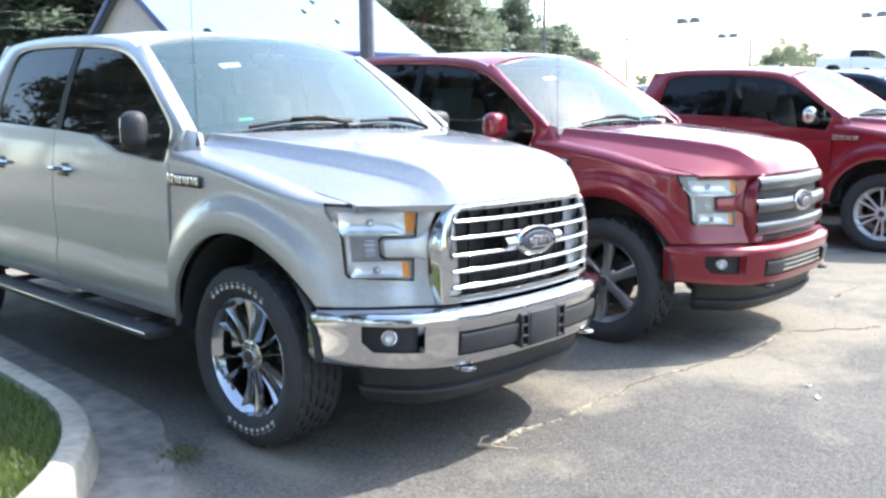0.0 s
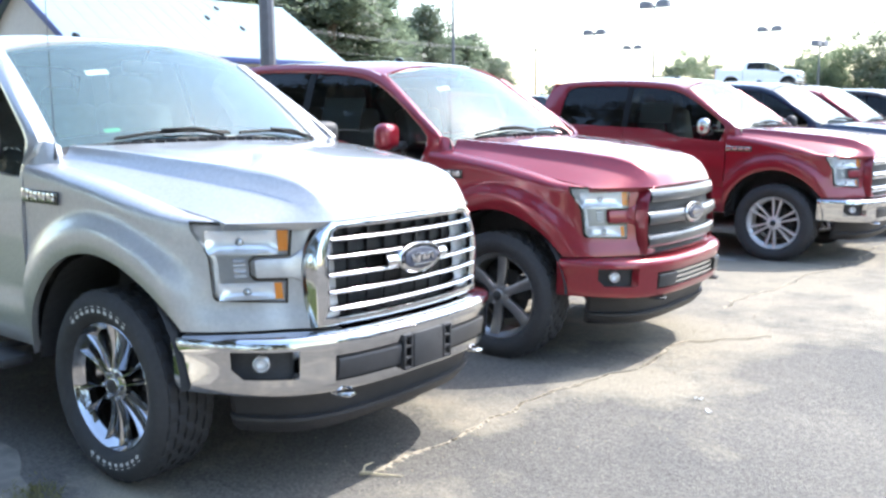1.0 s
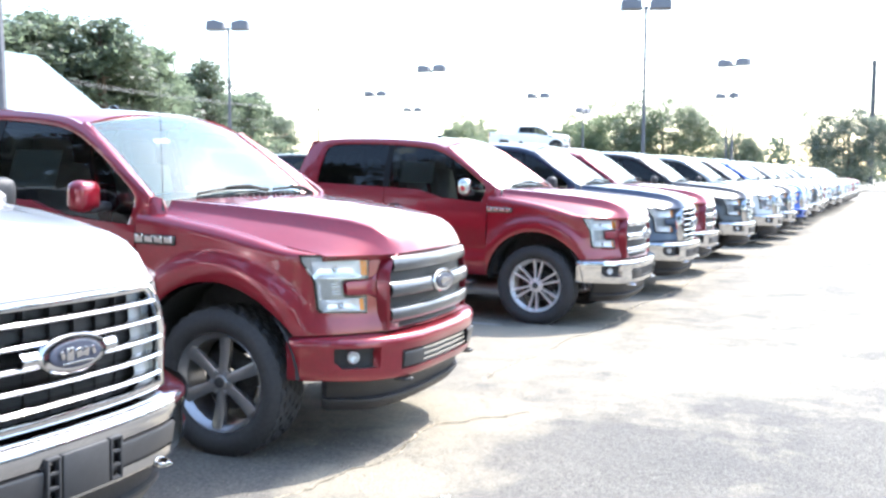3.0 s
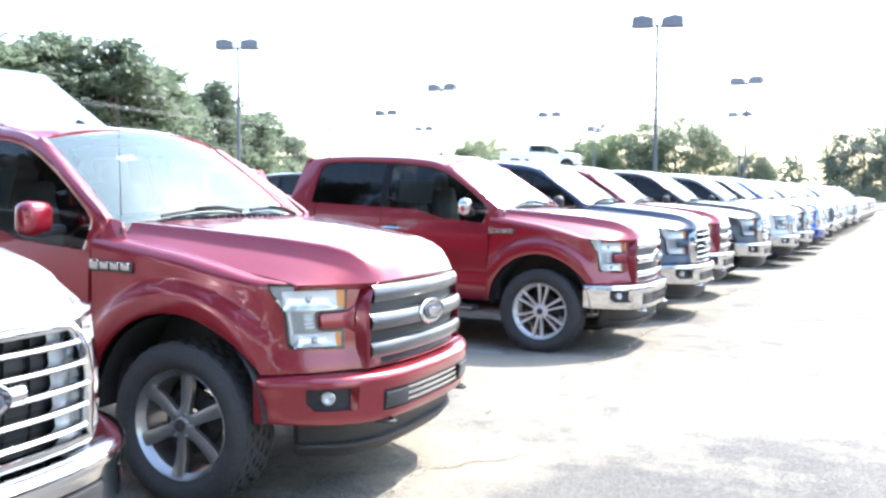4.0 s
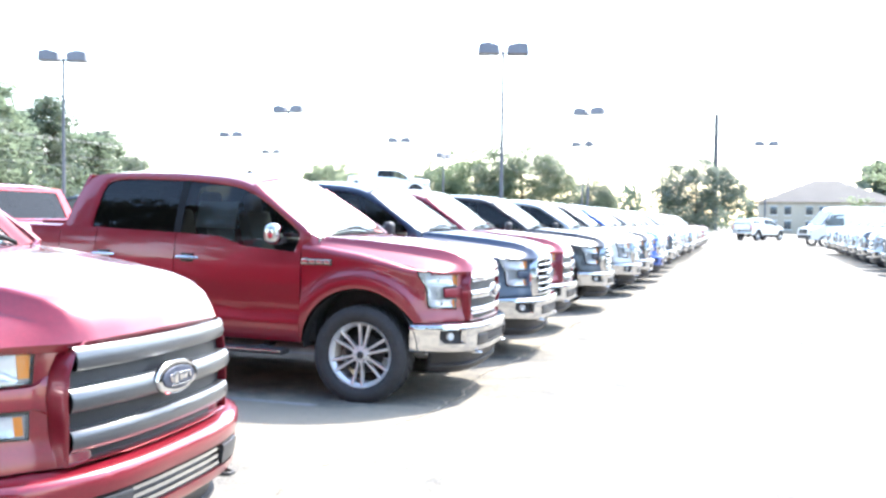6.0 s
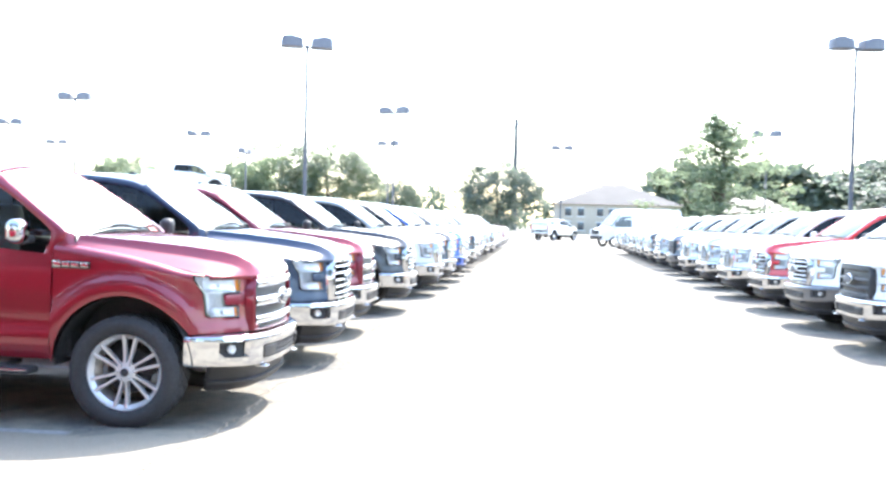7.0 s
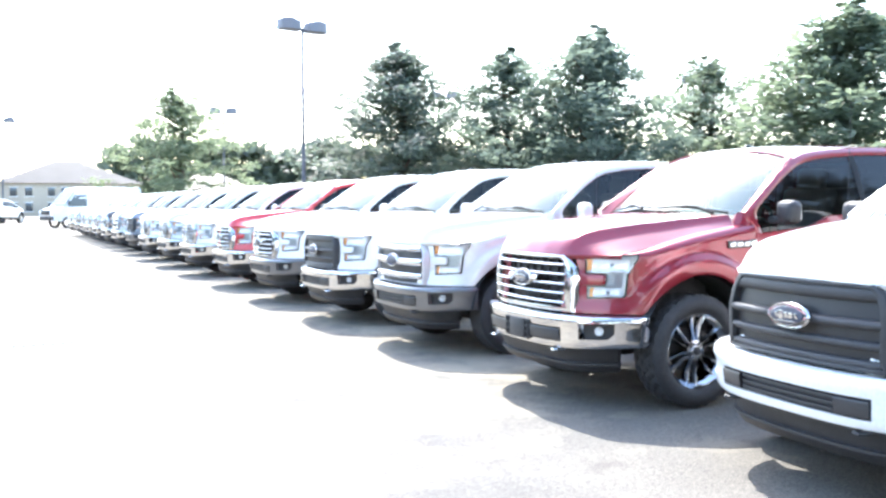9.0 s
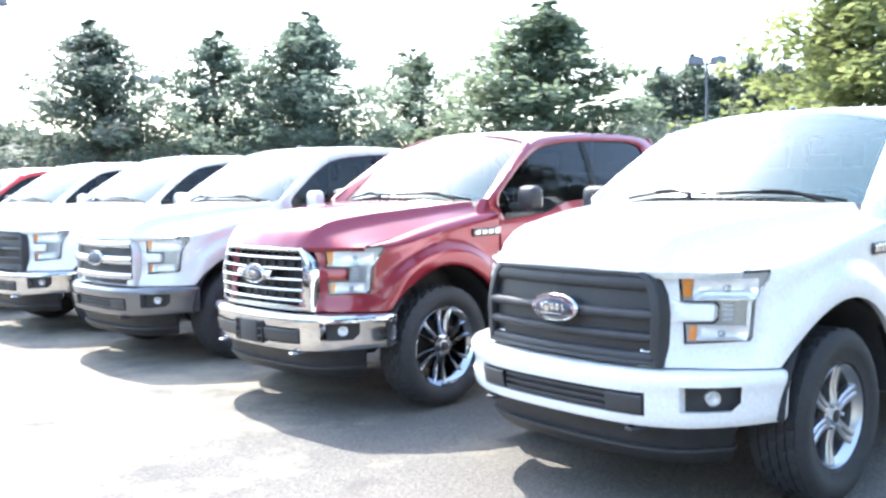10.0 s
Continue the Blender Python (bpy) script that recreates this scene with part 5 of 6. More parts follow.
def crack(key, pts, width, label):
    """A seam in the asphalt filled with pale grit."""
    def build(bm):
        rnd = random.Random(len(pts))
        c = curve(pts, 420)
        rows = []
        for i, p in enumerate(c):
            w = width * max(0.12, 0.55 + 1.7 * noise.noise((p[0] * 4, p[1] * 4, 1.7))) * (1 + 1.5 * (rnd.random() - 0.5))
            jx = 0.06 * noise.noise((p[0] * 5, p[1] * 5, 0)) + 0.025 * (rnd.random() - 0.5)
            rows.append([(p[0] + jx - w, p[1], 0.001), (p[0] + jx - w * 0.3, p[1], 0.004 + 0.002 * rnd.random()), (p[0] + jx + w * 0.4, p[1], 0.004 + 0.002 * rnd.random()), (p[0] + jx + w, p[1] + 0.01, 0.001)])
        grid(bm, rows)
    return structure("asphalt_crack", ("crack", key), build, PALE_GRIT, label, "crack")


crack(0, [(0.79, -0.16), (0.82, 0.15), (0.83, 0.41), (0.80, 0.70), (0.79, 0.94), (0.78, 1.26), (0.83, 1.69), (0.92, 2.0), (0.90, 2.35), (0.83, 2.71), (0.96, 2.94), (1.26, 3.33)], 0.022, "grit-filled seam in the asphalt before the parked trucks")
crack(1, [(0.62, 4.0), (0.58, 4.6), (0.66, 5.2), (0.61, 5.75), (0.70, 6.3), (0.72, 7.0), (0.62, 8.2), (0.7, 9.6), (0.66, 11.5), (0.72, 14.0)], 0.011, "grit-filled seam in the asphalt along the row")


def twig(bm):
    tube(bm, [(0.80, -0.19, 0.008), (0.84, -0.17, 0.014), (0.89, -0.14, 0.010), (0.96, -0.09, 0.006)], [0.008, 0.006, 0.004, 0.002], 6)
    tube(bm, [(0.81, -0.19, 0.008), (0.79, -0.15, 0.03), (0.80, -0.11, 0.035)], [0.006, 0.004, 0.002], 5)


STRAW = material("dry_straw", (0.62, 0.52, 0.33), 0.85, 0, 0, 0.25, 60)
tagged(part("twig", ("twig",), twig, STRAW, None, "pale dry twig lying on the asphalt seam"), "", "twig")
for k, (x, y, a) in enumerate([(1.48, 1.70, 20), (1.61, 1.53, -35)]):
    tagged(part("paper_scrap", ("scrap",), lambda bm: (grid(bm, [[(-0.022 + 0.009 * i, -0.007 + 0.014 * j, 0.006 + 0.004 * ((i * 7 + j * 3) % 4)) for j in range(2)] for i in range(6)]), flange(bm, (0, 0, -0.003))), PAPER, None, "small white paper scrap on the asphalt", pose(x, y, 0, 0, 0, a)), "", "paper scrap", "paper scraps")


def weed(bm):
    r = random.Random(31)
    for k in range(200):
        x, y = -0.08 + r.gauss(0, 0.075), -1.20 + r.gauss(0, 0.05)
        a, h, w = r.uniform(0, 6.28), r.uniform(0.015, 0.045), r.uniform(0.003, 0.006)
        c, q = math.cos(a) * w, math.sin(a) * w
        bm.faces.new([bm.verts.new(p) for p in ((x - c, y - q, 0.0), (x + c, y + q, 0.0), (x + r.uniform(-0.04, 0.04), y + r.uniform(-0.04, 0.04), h))])


tagged(part("weeds", ("weed",), weed, leaf_material("dry_weed", (0.16, 0.16, 0.05), (0.28, 0.26, 0.11)), None, "small yellowish weeds at the gutter's edge"), "", "weeds", "", "stuff")


def gravel(bm):
    """Loose pale crumbs of asphalt and stone along the seams."""
    rnd = random.Random(9)
    for k in range(420):
        y = rnd.uniform(-0.4, 14) if k % 3 else rnd.uniform(-0.4, 4)
        x = 0.85 + rnd.gauss(0, 0.25) + (0.6 * rnd.random() if k % 5 == 0 else 0)
        s = rnd.uniform(0.003, 0.008)
        m = Matrix.Translation((x, y, s * 0.35)) @ Euler((rnd.random() * 6, rnd.random() * 6, rnd.random() * 6)).to_matrix().to_4x4() @ Matrix.Diagonal((s, s * rnd.uniform(0.6, 1), s * rnd.uniform(0.4, 0.8), 1))
        vs = [bm.verts.new(m @ Vector(p)) for p in ((1, 0, -0.5), (-0.6, 0.9, -0.5), (-0.6, -0.9, -0.5), (0, 0, 0.9))]
        for f in ((0, 1, 2), (0, 1, 3), (1, 2, 3), (2, 0, 3)):
            bm.faces.new([vs[i] for i in f])


tagged(part("gravel", ("gravel",), gravel, PALE_GRIT, None, "loose pale gravel and crumbs on the asphalt"), "", "gravel", "", "stuff")


def stripe(x0, x1, y, w=0.10):
    return lambda bm: grid(bm, [[(x, y - w / 2, 0.004), (x, y + w / 2, 0.004)] for x in np.linspace(x0, x1, 6)])


for k, y in enumerate((1.35, 4.05, 6.33, 8.85)):
    structure("parking_line", ("line", k), stripe(-4.4, -0.25, y), LINE_PAINT, "faded white parking line on the asphalt", "parking line")
for k in range(7):
    structure("painted_dash", ("dash", k), stripe(3.46 + 0.095 * k, 3.51 + 0.095 * k, 12.05, 0.22), material("dash_grey_" + "abcdefg"[k], (0.045, 0.045, 0.048), 0.8, 0, 0, 0.2, 30), "short dark painted dash on the asphalt", "painted dash")


# ---- trees ----
def leaf_cloud(rnd, centres, count, spread, size):
    """Bent leaf quads round the given clump centres, as vertex and face lists."""
    vs, fs = [], []
    for c, r in centres:
        for k in range(count):
            d = Vector((rnd.gauss(0, 1), rnd.gauss(0, 1), rnd.gauss(0, 1)))
            d = d.normalized() * (rnd.random() ** 0.45) * r * spread
            p = Vector(c) + Vector((d.x, d.y, d.z * 0.95))
            a = Vector((rnd.gauss(0, 1), rnd.gauss(0, 1), rnd.gauss(0, 0.7))).normalized()
            b = a.orthogonal().normalized()
            s = size * rnd.uniform(0.55, 1.25)
            i = len(vs)
            vs += [p - a * s, p + b * s * 0.45 + Vector((0, 0, s * 0.12)), p + a * s, p - b * s * 0.45 - Vector((0, 0, s * 0.12))]
            fs.append((i, i + 1, i + 2, i + 3))
    return vs, fs


def crown_centres(rnd, kind):
    """Clumps of a crown of height 1, along limbs that leave gaps, with an uneven outline."""
    out = []
    if kind in ("cone", "airy"):
        limbs, low = (80, 0.07) if kind == "cone" else (54, 0.10)
        for limb in range(limbs):
            t = (limb + rnd.random()) / limbs
            a, h = 2.4 * limb + rnd.uniform(-0.5, 0.5), low + (0.95 - low) * t - 0.04
            reach = (0.31 if kind == "cone" else 0.33) * (1 - t) ** (0.74 if kind == "cone" else 0.62) * rnd.uniform(0.62, 1.15) + 0.012
            n = 5 if reach > 0.12 else 3
            rise = rnd.uniform(0.15, 0.75)
            for k in range(n):
                u = (k + 0.9) / n
                q = reach * u
                out.append(((q * math.cos(a) + rnd.gauss(0, 0.014), q * math.sin(a) + rnd.gauss(0, 0.014), h + rise * q + rnd.gauss(0, 0.018)), (0.043 if kind == "cone" else 0.037) * (1.15 - 0.35 * u) * rnd.uniform(0.8, 1.25)))
        for k in range(14):
            out.append(((rnd.gauss(0, 0.016), rnd.gauss(0, 0.016), 0.80 + 0.19 * k / 13), 0.026 - 0.0014 * k))
    elif kind == "round":
        for k in range(260):
            a, u = rnd.uniform(0, 6.28), rnd.uniform(-1, 1)
            q = (0.55 + 0.55 * rnd.random()) ** 0.7
            lump = 1 + 0.22 * math.sin(3 * a + 2 * u) + 0.15 * math.sin(5 * a - 4 * u)
            s = math.sqrt(1 - u * u) * 0.40 * lump * q
            out.append(((s * math.cos(a), s * math.sin(a), 0.55 + 0.42 * u * q * lump), 0.060 * rnd.uniform(0.7, 1.3)))
    else:
        for limb in range(44):
            a, h = rnd.uniform(0, 6.28), 0.30 + 0.66 * rnd.random() ** 0.8
            reach = 0.23 * (1.05 - h) ** 0.5 * rnd.uniform(0.7, 1.3) + 0.02
            for k in range(5):
                t = (k + 1.5) / 6
                out.append(((reach * t * math.cos(a) + rnd.gauss(0, 0.012), reach * t * math.sin(a) + rnd.gauss(0, 0.012), h + 0.03 * t + rnd.gauss(0, 0.012)), 0.040))
    return out


def crown_mesh(kind, seed, count, size):
    key = ("crown", kind, seed)
    if key not in MESHES:
        rnd = random.Random(seed)
        vs, fs = leaf_cloud(rnd, crown_centres(rnd, kind), count, 1.25, size)
        me = bpy.data.meshes.new("crown")
        me.from_pydata([tuple(v) for v in vs], [], fs)
        me.materials.append(None)
        MESHES[key] = me
    return key


def trunk_mesh(kind, seed):
    def build(bm):
        rnd = random.Random(seed + 50)
        top = 0.93 if kind == "pine" else 0.80
        pts = [(0.012 * math.sin(3 * t + seed), 0.012 * math.cos(2.3 * t + seed), top * t) for t in np.linspace(0, 1, 8)]
        tube(bm, pts, [0.020, 0.016, 0.014, 0.012, 0.009, 0.007, 0.005, 0.003], 7)
        for k in range(12):
            h = rnd.uniform(0.45 if kind == "pine" else 0.14, top - 0.05)
            a, ln = rnd.uniform(0, 6.28), rnd.uniform(0.09, 0.20) * (1.15 - h)
            tube(bm, [(0, 0, h), (ln * 0.5 * math.cos(a), ln * 0.5 * math.sin(a), h + 0.04), (ln * 1.3 * math.cos(a), ln * 1.3 * math.sin(a), h + 0.10)], [0.007, 0.005, 0.002], 5)
    return build


def tree(at, height, width, kind, seed, leaves, label, category="tree", group="trees round the lot"):
    """width is the crown's breadth in metres."""
    nat = {"cone": 0.46, "round": 0.86, "airy": 0.50, "pine": 0.34}[kind]
    k = width / (nat * height)
    root = thing("pine_tree" if kind == "pine" else "tree", pose(at[0], at[1], 0, 0, 0, seed * 77 % 360), label, category, group)
    s = Matrix.Diagonal((height * k, height * k, height, 1))
    part("trunk", ("trunk", kind, seed % 3), trunk_mesh(kind, seed % 3), BARK, root, "brown trunk with limbs", s)
    key = crown_mesh(kind, seed % 3, {"cone": 54, "round": 96, "airy": 52, "pine": 19}[kind], {"cone": 0.0105, "round": 0.0150, "airy": 0.0098, "pine": 0.0165}[kind])
    part("crown", key, None, leaves, root, "leafy crown" if kind != "pine" else "dark needle crown", s)
    return root


for at, h, w, kind, seed, lv, lab in [
        ((-1.9, 98.6), 8.2, 9.6, "round", 1, LEAF_DARK, "broad green tree behind the end of the row"),
        ((-32.7, 104.8), 8.3, 7.5, "round", 2, LEAF_MID, "green tree at the far side of the lot"),
        ((-27.7, 104.3), 9.2, 11.0, "round", 3, LEAF_LIGHT, "green tree at the far side of the lot"),
        ((-21.9, 102.8), 10.2, 12.5, "round", 1, LEAF_LIGHT, "loose light green tree at the far side of the lot"),
        ((-17.8, 129.1), 7.4, 7.0, "round", 1, LEAF_MID, "small green tree far behind the lot"),
        ((-48.6, 107.1), 9.0, 8.4, "round", 2, LEAF_LIGHT, "rounded light green tree far behind the lot"),
        ((17.1, 74.4), 10.7, 12.0, "airy", 2, LEAF_LIGHT, "loose light green tree with an upright top"),
        ((23.3, 45.9), 10.2, 10.4, "cone", 1, LEAF_DARK, "pointed dark green tree behind the parked trucks"),
        ((27.4, 41.6), 9.6, 10.2, "airy", 3, LEAF_DARK, "loose dark green tree with gaps in its crown"),
        ((28.6, 35.9), 9.9, 9.2, "cone", 2, LEAF_DARK, "dense pointed dark green tree"),
        ((36.7, 37.0), 9.2, 10.0, "airy", 1, LEAF_MID, "loose green tree behind the parked trucks"),
        ((36.4, 28.3), 10.3, 12.2, "cone", 3, LEAF_MID, "broad green tree behind the parked trucks"),
        ((37.0, 14.6), 10.0, 10.0, "cone", 1, LEAF_YELLOW, "tall yellow-green tree beside the lot"),
        ((41.0, 9.0), 9.0, 6.5, "round", 3, LEAF_MID, "green tree beside the lot")]:
    tree(at, h, w, kind, seed, lv, lab)
for i, (x, y, h, w) in enumerate([(62.3, 40.2, 8.8, 6.5), (61.6, 37.4, 10.6, 8.0), (62.7, 35.4, 11.4, 8.0), (63.4, 33.6, 10.4, 7.5), (64.5, 32.0, 11.6, 8.0), (65.2, 30.0, 11.0, 8.0), (66.0, 27.5, 12.5, 8.0)]):
    tree((x, y), h, w, "cone", i, LEAF_DARK, "dark green conifer beyond the lot", "tree", "conifers beyond the lot")
rnd = random.Random(12)
for i in range(46):
    az = 37.0 + 0.98 * i + rnd.uniform(-0.4, 0.4)
    far = lin(az, [36.5, 38.5, 41.3, 42.9, 46.6, 54.6, 62, 85], [300, 189, 152, 136, 115, 100, 95, 92]) + rnd.uniform(-7, 9)
    tree((3.3 - far * math.sin(radians(az)), -2.2 + far * math.cos(radians(az))), 17.6 + rnd.uniform(-2.5, 2.2), 9.0 + rnd.uniform(-1, 2.5), "pine", i, NEEDLES, "tall dark pine in a row behind the building", "pine tree", "pines behind the lot")
# trees out of view, tall and dark to darken reflections in doors and windows
for i in range(20):
    x = -58 + 6.2 * i + rnd.uniform(-2, 2)
    tree((x, -25 - rnd.uniform(0, 7)), 26 + rnd.uniform(-4, 4), 8.5 + rnd.uniform(-1, 2), "pine", i, LEAF_DEEP, "tall tree out of view along the near edge of the lot", "tree", "trees along the near edge")


def thicket(spots, seed, count, size):
    """A far wood or a hedge: leaf clumps over a list of bumps (x, y, height, breadth)."""
    def build(bm):
        r = random.Random(seed)
        for x, y, h, w in spots:
            cs = []
            for k in range(26):
                a, u = r.uniform(0, 6.28), r.random()
                q = w * 0.5 * (1 - 0.7 * u ** 2) * r.random() ** 0.4
                cs.append(((x + q * math.cos(a), y + q * math.sin(a), h * (0.05 + 0.95 * u)), w * 0.16))
            vs, fs = leaf_cloud(r, cs, count, 1.2, size)
            made = [bm.verts.new(v) for v in vs]
            for f in fs:
                bm.faces.new([made[i] for i in f])
    return build


wood = [(28 + 2.6 * i + rnd.uniform(-1, 1), 196 - 0.3 * i + rnd.uniform(-3, 3), 14.0 + rnd.uniform(-1.6, 1.2), 9.0) for i in range(44)]
tagged(part("far_wood", ("wood", 0), thicket(wood, 5, 26, 1.1), NEEDLES, None, "hazy dark wood far beyond the lot"), "", "wood", "", "stuff")
wood = [(-150 + 9 * i, 230 + rnd.uniform(-8, 8), 8 + rnd.uniform(-2, 2), 11.0) for i in range(26)]
tagged(part("far_wood", ("wood", 1), thicket(wood, 6, 14, 0.9), LEAF_MID, None, "low hazy trees along the horizon"), "", "wood", "", "stuff")
hedge = [(25.5 + 1.5 * i, 44.4 - 1.2 * i + rnd.uniform(-0.8, 0.8), 4.7 + rnd.uniform(-0.8, 1.0), 3.6) for i in range(21)]
tagged(part("hedge", ("hedge", 0), thicket(hedge, 7, 30, 0.17), LEAF_DARK, None, "dark shrubs under the trees behind the trucks"), "", "hedge", "", "stuff")
tagged(part("undergrowth", ("hedge", 1), thicket([(3.3 - f * math.sin(radians(a)), -2.2 + f * math.cos(radians(a)), 10.5 + rnd.uniform(-2, 2), 10.0) for a, f in [(37.5 + 1.25 * i, lin(37.5 + 1.25 * i, [36.5, 38.5, 41.3, 42.9, 46.6, 54.6, 62, 85], [300, 189, 152, 136, 115, 100, 95, 92])) for i in range(36)]], 8, 22, 0.55), NEEDLES, None, "dense undergrowth below the pines"), "", "undergrowth", "", "stuff")
# unseen fill below those trees, dark for the same reflections
tagged(part("undergrowth", ("hedge", 2), thicket([(-62 + 5.5 * i, -33 + rnd.uniform(-3, 3), 8 + rnd.uniform(-2, 3), 8.0) for i in range(26)], 10, 16, 0.5), LEAF_DEEP, None, "dense trees and shrubs out of view along the near edge"), "", "undergrowth", "", "stuff")


# ---- lamp posts ----
def post_shaft(h, r):
    return lambda bm: (tube(bm, [(0, 0, 0), (0, 0, h * 0.5), (0, 0, h)], [r, r * 0.82, r * 0.62], 10), box(bm, (0.5, 0.5, 0.06), (0, 0, 0.03), 0.01))


def post_arm(bm):
    tube(bm, [(-0.40, 0, 0), (0.40, 0, 0)], 0.045, 8)
    tube(bm, [(0, 0, -0.2), (0, 0, 0.08)], 0.075, 8)


def lamp_box(bm):
    rows = []
    for x, w, h in ((-0.44, 0.22, 0.18), (-0.41, 0.28, 0.30), (0.05, 0.31, 0.40), (0.40, 0.29, 0.34), (0.45, 0.22, 0.20)):
        rows.append([(x, -w, -0.05), (x, -w * 0.85, h - 0.05), (x, w * 0.85, h - 0.05), (x, w, -0.05), (x, w * 0.8, -0.08), (x, -w * 0.8, -0.08), (x, -w, -0.05)])
    vs = grid(bm, rows)
    bmesh.ops.remove_doubles(bm, verts=bm.verts, dist=0.001)
    bmesh.ops.holes_fill(bm, edges=[e for e in bm.edges if e.is_boundary])


def lamp_post(at, turn=0.0, h=9.4, r=0.105, label="tall grey lamp post with two box lamps"):
    root = thing("lamp_post", pose(at[0], at[1], 0, 0, 0, turn), label, "lamp post", "lamp posts of the lot")
    part("shaft", ("shaft", h, r), post_shaft(h, r), GALV, root, "grey steel shaft")
    part("arm", ("post_arm",), post_arm, GALV, root, "", pose(0, 0, h))
    for sg in (-1, 1):
        part("lamp_head", ("lamp_box",), lamp_box, LAMP_HEAD, root, "blue-grey lamp housing", pose(sg * 0.68, 0, h + 0.02, 0, 0, 0 if sg > 0 else 180) @ Matrix.Diagonal((1.12, 1.15, 1.3, 1)))
    return root


for x, y, a in [(-29.9, 37.1, 25), (-7.9, 41.0, 20), (-7.9, 65.8, -15), (-29.2, 59.6, 0), (16.3, 41.1, 12), (21.8, 79.2, -12), (-44.5, 76.4, 5), (-30.5, 85.5, 5), (-13.1, 93.6, -10), (5.0, 96.2, 5), (55.4, 30.4, -55), (33.8, 61.1, -35), (44.6, 46.0, -40), (-52.0, 97.6, 10)]:
    lamp_post((x, y), a)
lamp_post((-9.07, 7.27), 30, 9.4, 0.15, "stout grey lamp post standing among the trucks")
lamp_post((-23.7, 79.5), 85, 7.3, 0.11, "shorter grey lamp post before the trees")


def mast(bm):
    tube(bm, [(0, 0, 0), (0, 0, 12), (0, 0, 23.5)], [0.6, 0.5, 0.42], 8)


def utility_post(bm):
    tube(bm, [(0, 0, 0), (0, 0, 11)], [0.17, 0.12], 8)


def cross_arm(bm):
    box(bm, (2.4, 0.12, 0.14), (0, 0, 10.2), 0.01)


DARK_STEEL = material("weathered_dark_steel", (0.06, 0.065, 0.075), 0.7, 0.1, 0, 0.15, 4)
m0 = thing("mast", pose(-2.7, 190.7, 0), "tall thin grey mast far behind the lot", "mast")
part("shaft", ("mast",), mast, DARK_STEEL, m0)
for y in (-30, 35, 100, 165):
    root = thing("utility_pole", pose(-56 - 0.12 * y, y, 0), "wooden utility pole with a cross arm", "utility pole", "utility poles behind the building")
    part("post", ("utility",), utility_post, WOOD_POLE, root)
    part("cross_arm", ("cross_arm",), cross_arm, WOOD_POLE, root)
for k, (dx, z) in enumerate([(-1.1, 10.3), (-0.4, 10.3), (0.5, 10.3), (1.1, 10.3), (0.1, 8.6), (0.1, 7.6)]):
    def wire_run(bm, dx=dx, z=z):
        for y0 in (-30, 35, 100):
            pts = [(-56 - 0.12 * (y0 + 65 * t) + dx, y0 + 65 * t, z - 0.9 * 4 * t * (1 - t)) for t in np.linspace(0, 1, 14)]
            tube(bm, pts, 0.010, 4)
    tagged(part("overhead_wire", ("wire", k), wire_run, WIRE, None, "sagging overhead wire between utility poles"), "", "wire", "overhead wires")

# ---- service building with a pale metal roof ----
sb = thing("building", pose(0, 0, 0), "low building with a pale blue metal roof and blue trim", "building")


SB_Y = (12.1, 23.2)


def sb_walls(bm):
    box(bm, (7.4, SB_Y[1] - SB_Y[0], 3.85), (-28.4, (SB_Y[0] + SB_Y[1]) / 2, 1.925), 0.02)


def sb_gable(y):
    def build(bm):
        vs = [bm.verts.new(p) for p in ((-32.1, y - 0.06, 3.84), (-24.7, y - 0.06, 3.84), (-28.4, y - 0.06, 6.15), (-32.1, y + 0.06, 3.84), (-24.7, y + 0.06, 3.84), (-28.4, y + 0.06, 6.15))]
        for f in ((0, 1, 2), (3, 5, 4), (0, 2, 5, 3), (1, 4, 5, 2), (0, 3, 4, 1)):
            bm.faces.new([vs[i] for i in f])
    return build


def sb_roof(sg):
    def build(bm):
        grid(bm, [[(-28.4, y, 6.30), (-28.4 + sg * 4.1, y, 3.72)] for y in np.linspace(SB_Y[0] - 0.35, SB_Y[1] + 0.35, 24)])
        flange(bm, (0, 0, -0.10))
    return build


def verge_trim(sg):
    def build(bm):
        d = Vector((sg * 4.14, 0, -2.60))
        box(bm, (d.length, 0.06, 0.24), (-28.4 + sg * 2.05, SB_Y[0] - 0.39, 4.93), 0.01, Matrix.Rotation(sg * 0.562, 4, "Y"))
    return build


def eave_trim(bm):
    box(bm, (0.06, SB_Y[1] - SB_Y[0] + 0.8, 0.20), (-24.27, (SB_Y[0] + SB_Y[1]) / 2, 3.62), 0.01)


def roof_vent(bm):
    box(bm, (0.5, 0.18, 0.16), (0, 0, 0.06), 0.03, Matrix.Rotation(0.5, 4, "Y"))


part("wall", ("sb_walls",), sb_walls, WALL_BEIGE, sb, "beige siding walls")
for y in SB_Y:
    part("gable", ("sb_gable", y), sb_gable(y), WALL_BEIGE, sb, "beige gable end")
for sg in (-1, 1):
    part("roof", ("sb_roof", sg), sb_roof(sg), METAL_ROOF, sb, "pale metal roof")
    part("verge_trim", ("verge_trim", sg), verge_trim(sg), BLUE_TRIM, sb, "dark blue trim board")
    for i in range(19):
        part("roof_seam", ("seam", sg), lambda bm, sg=sg: box(bm, (4.84, 0.05, 0.006), (0, 0, 0), 0, Matrix.Rotation(sg * 0.562, 4, "Y")), METAL_ROOF, sb, "", pose(-28.4 + sg * 2.05, SB_Y[0] - 0.2 + 0.62 * i, 5.011))
part("eave_trim", ("eave_trim",), eave_trim, BLUE_TRIM, sb, "dark blue trim board")
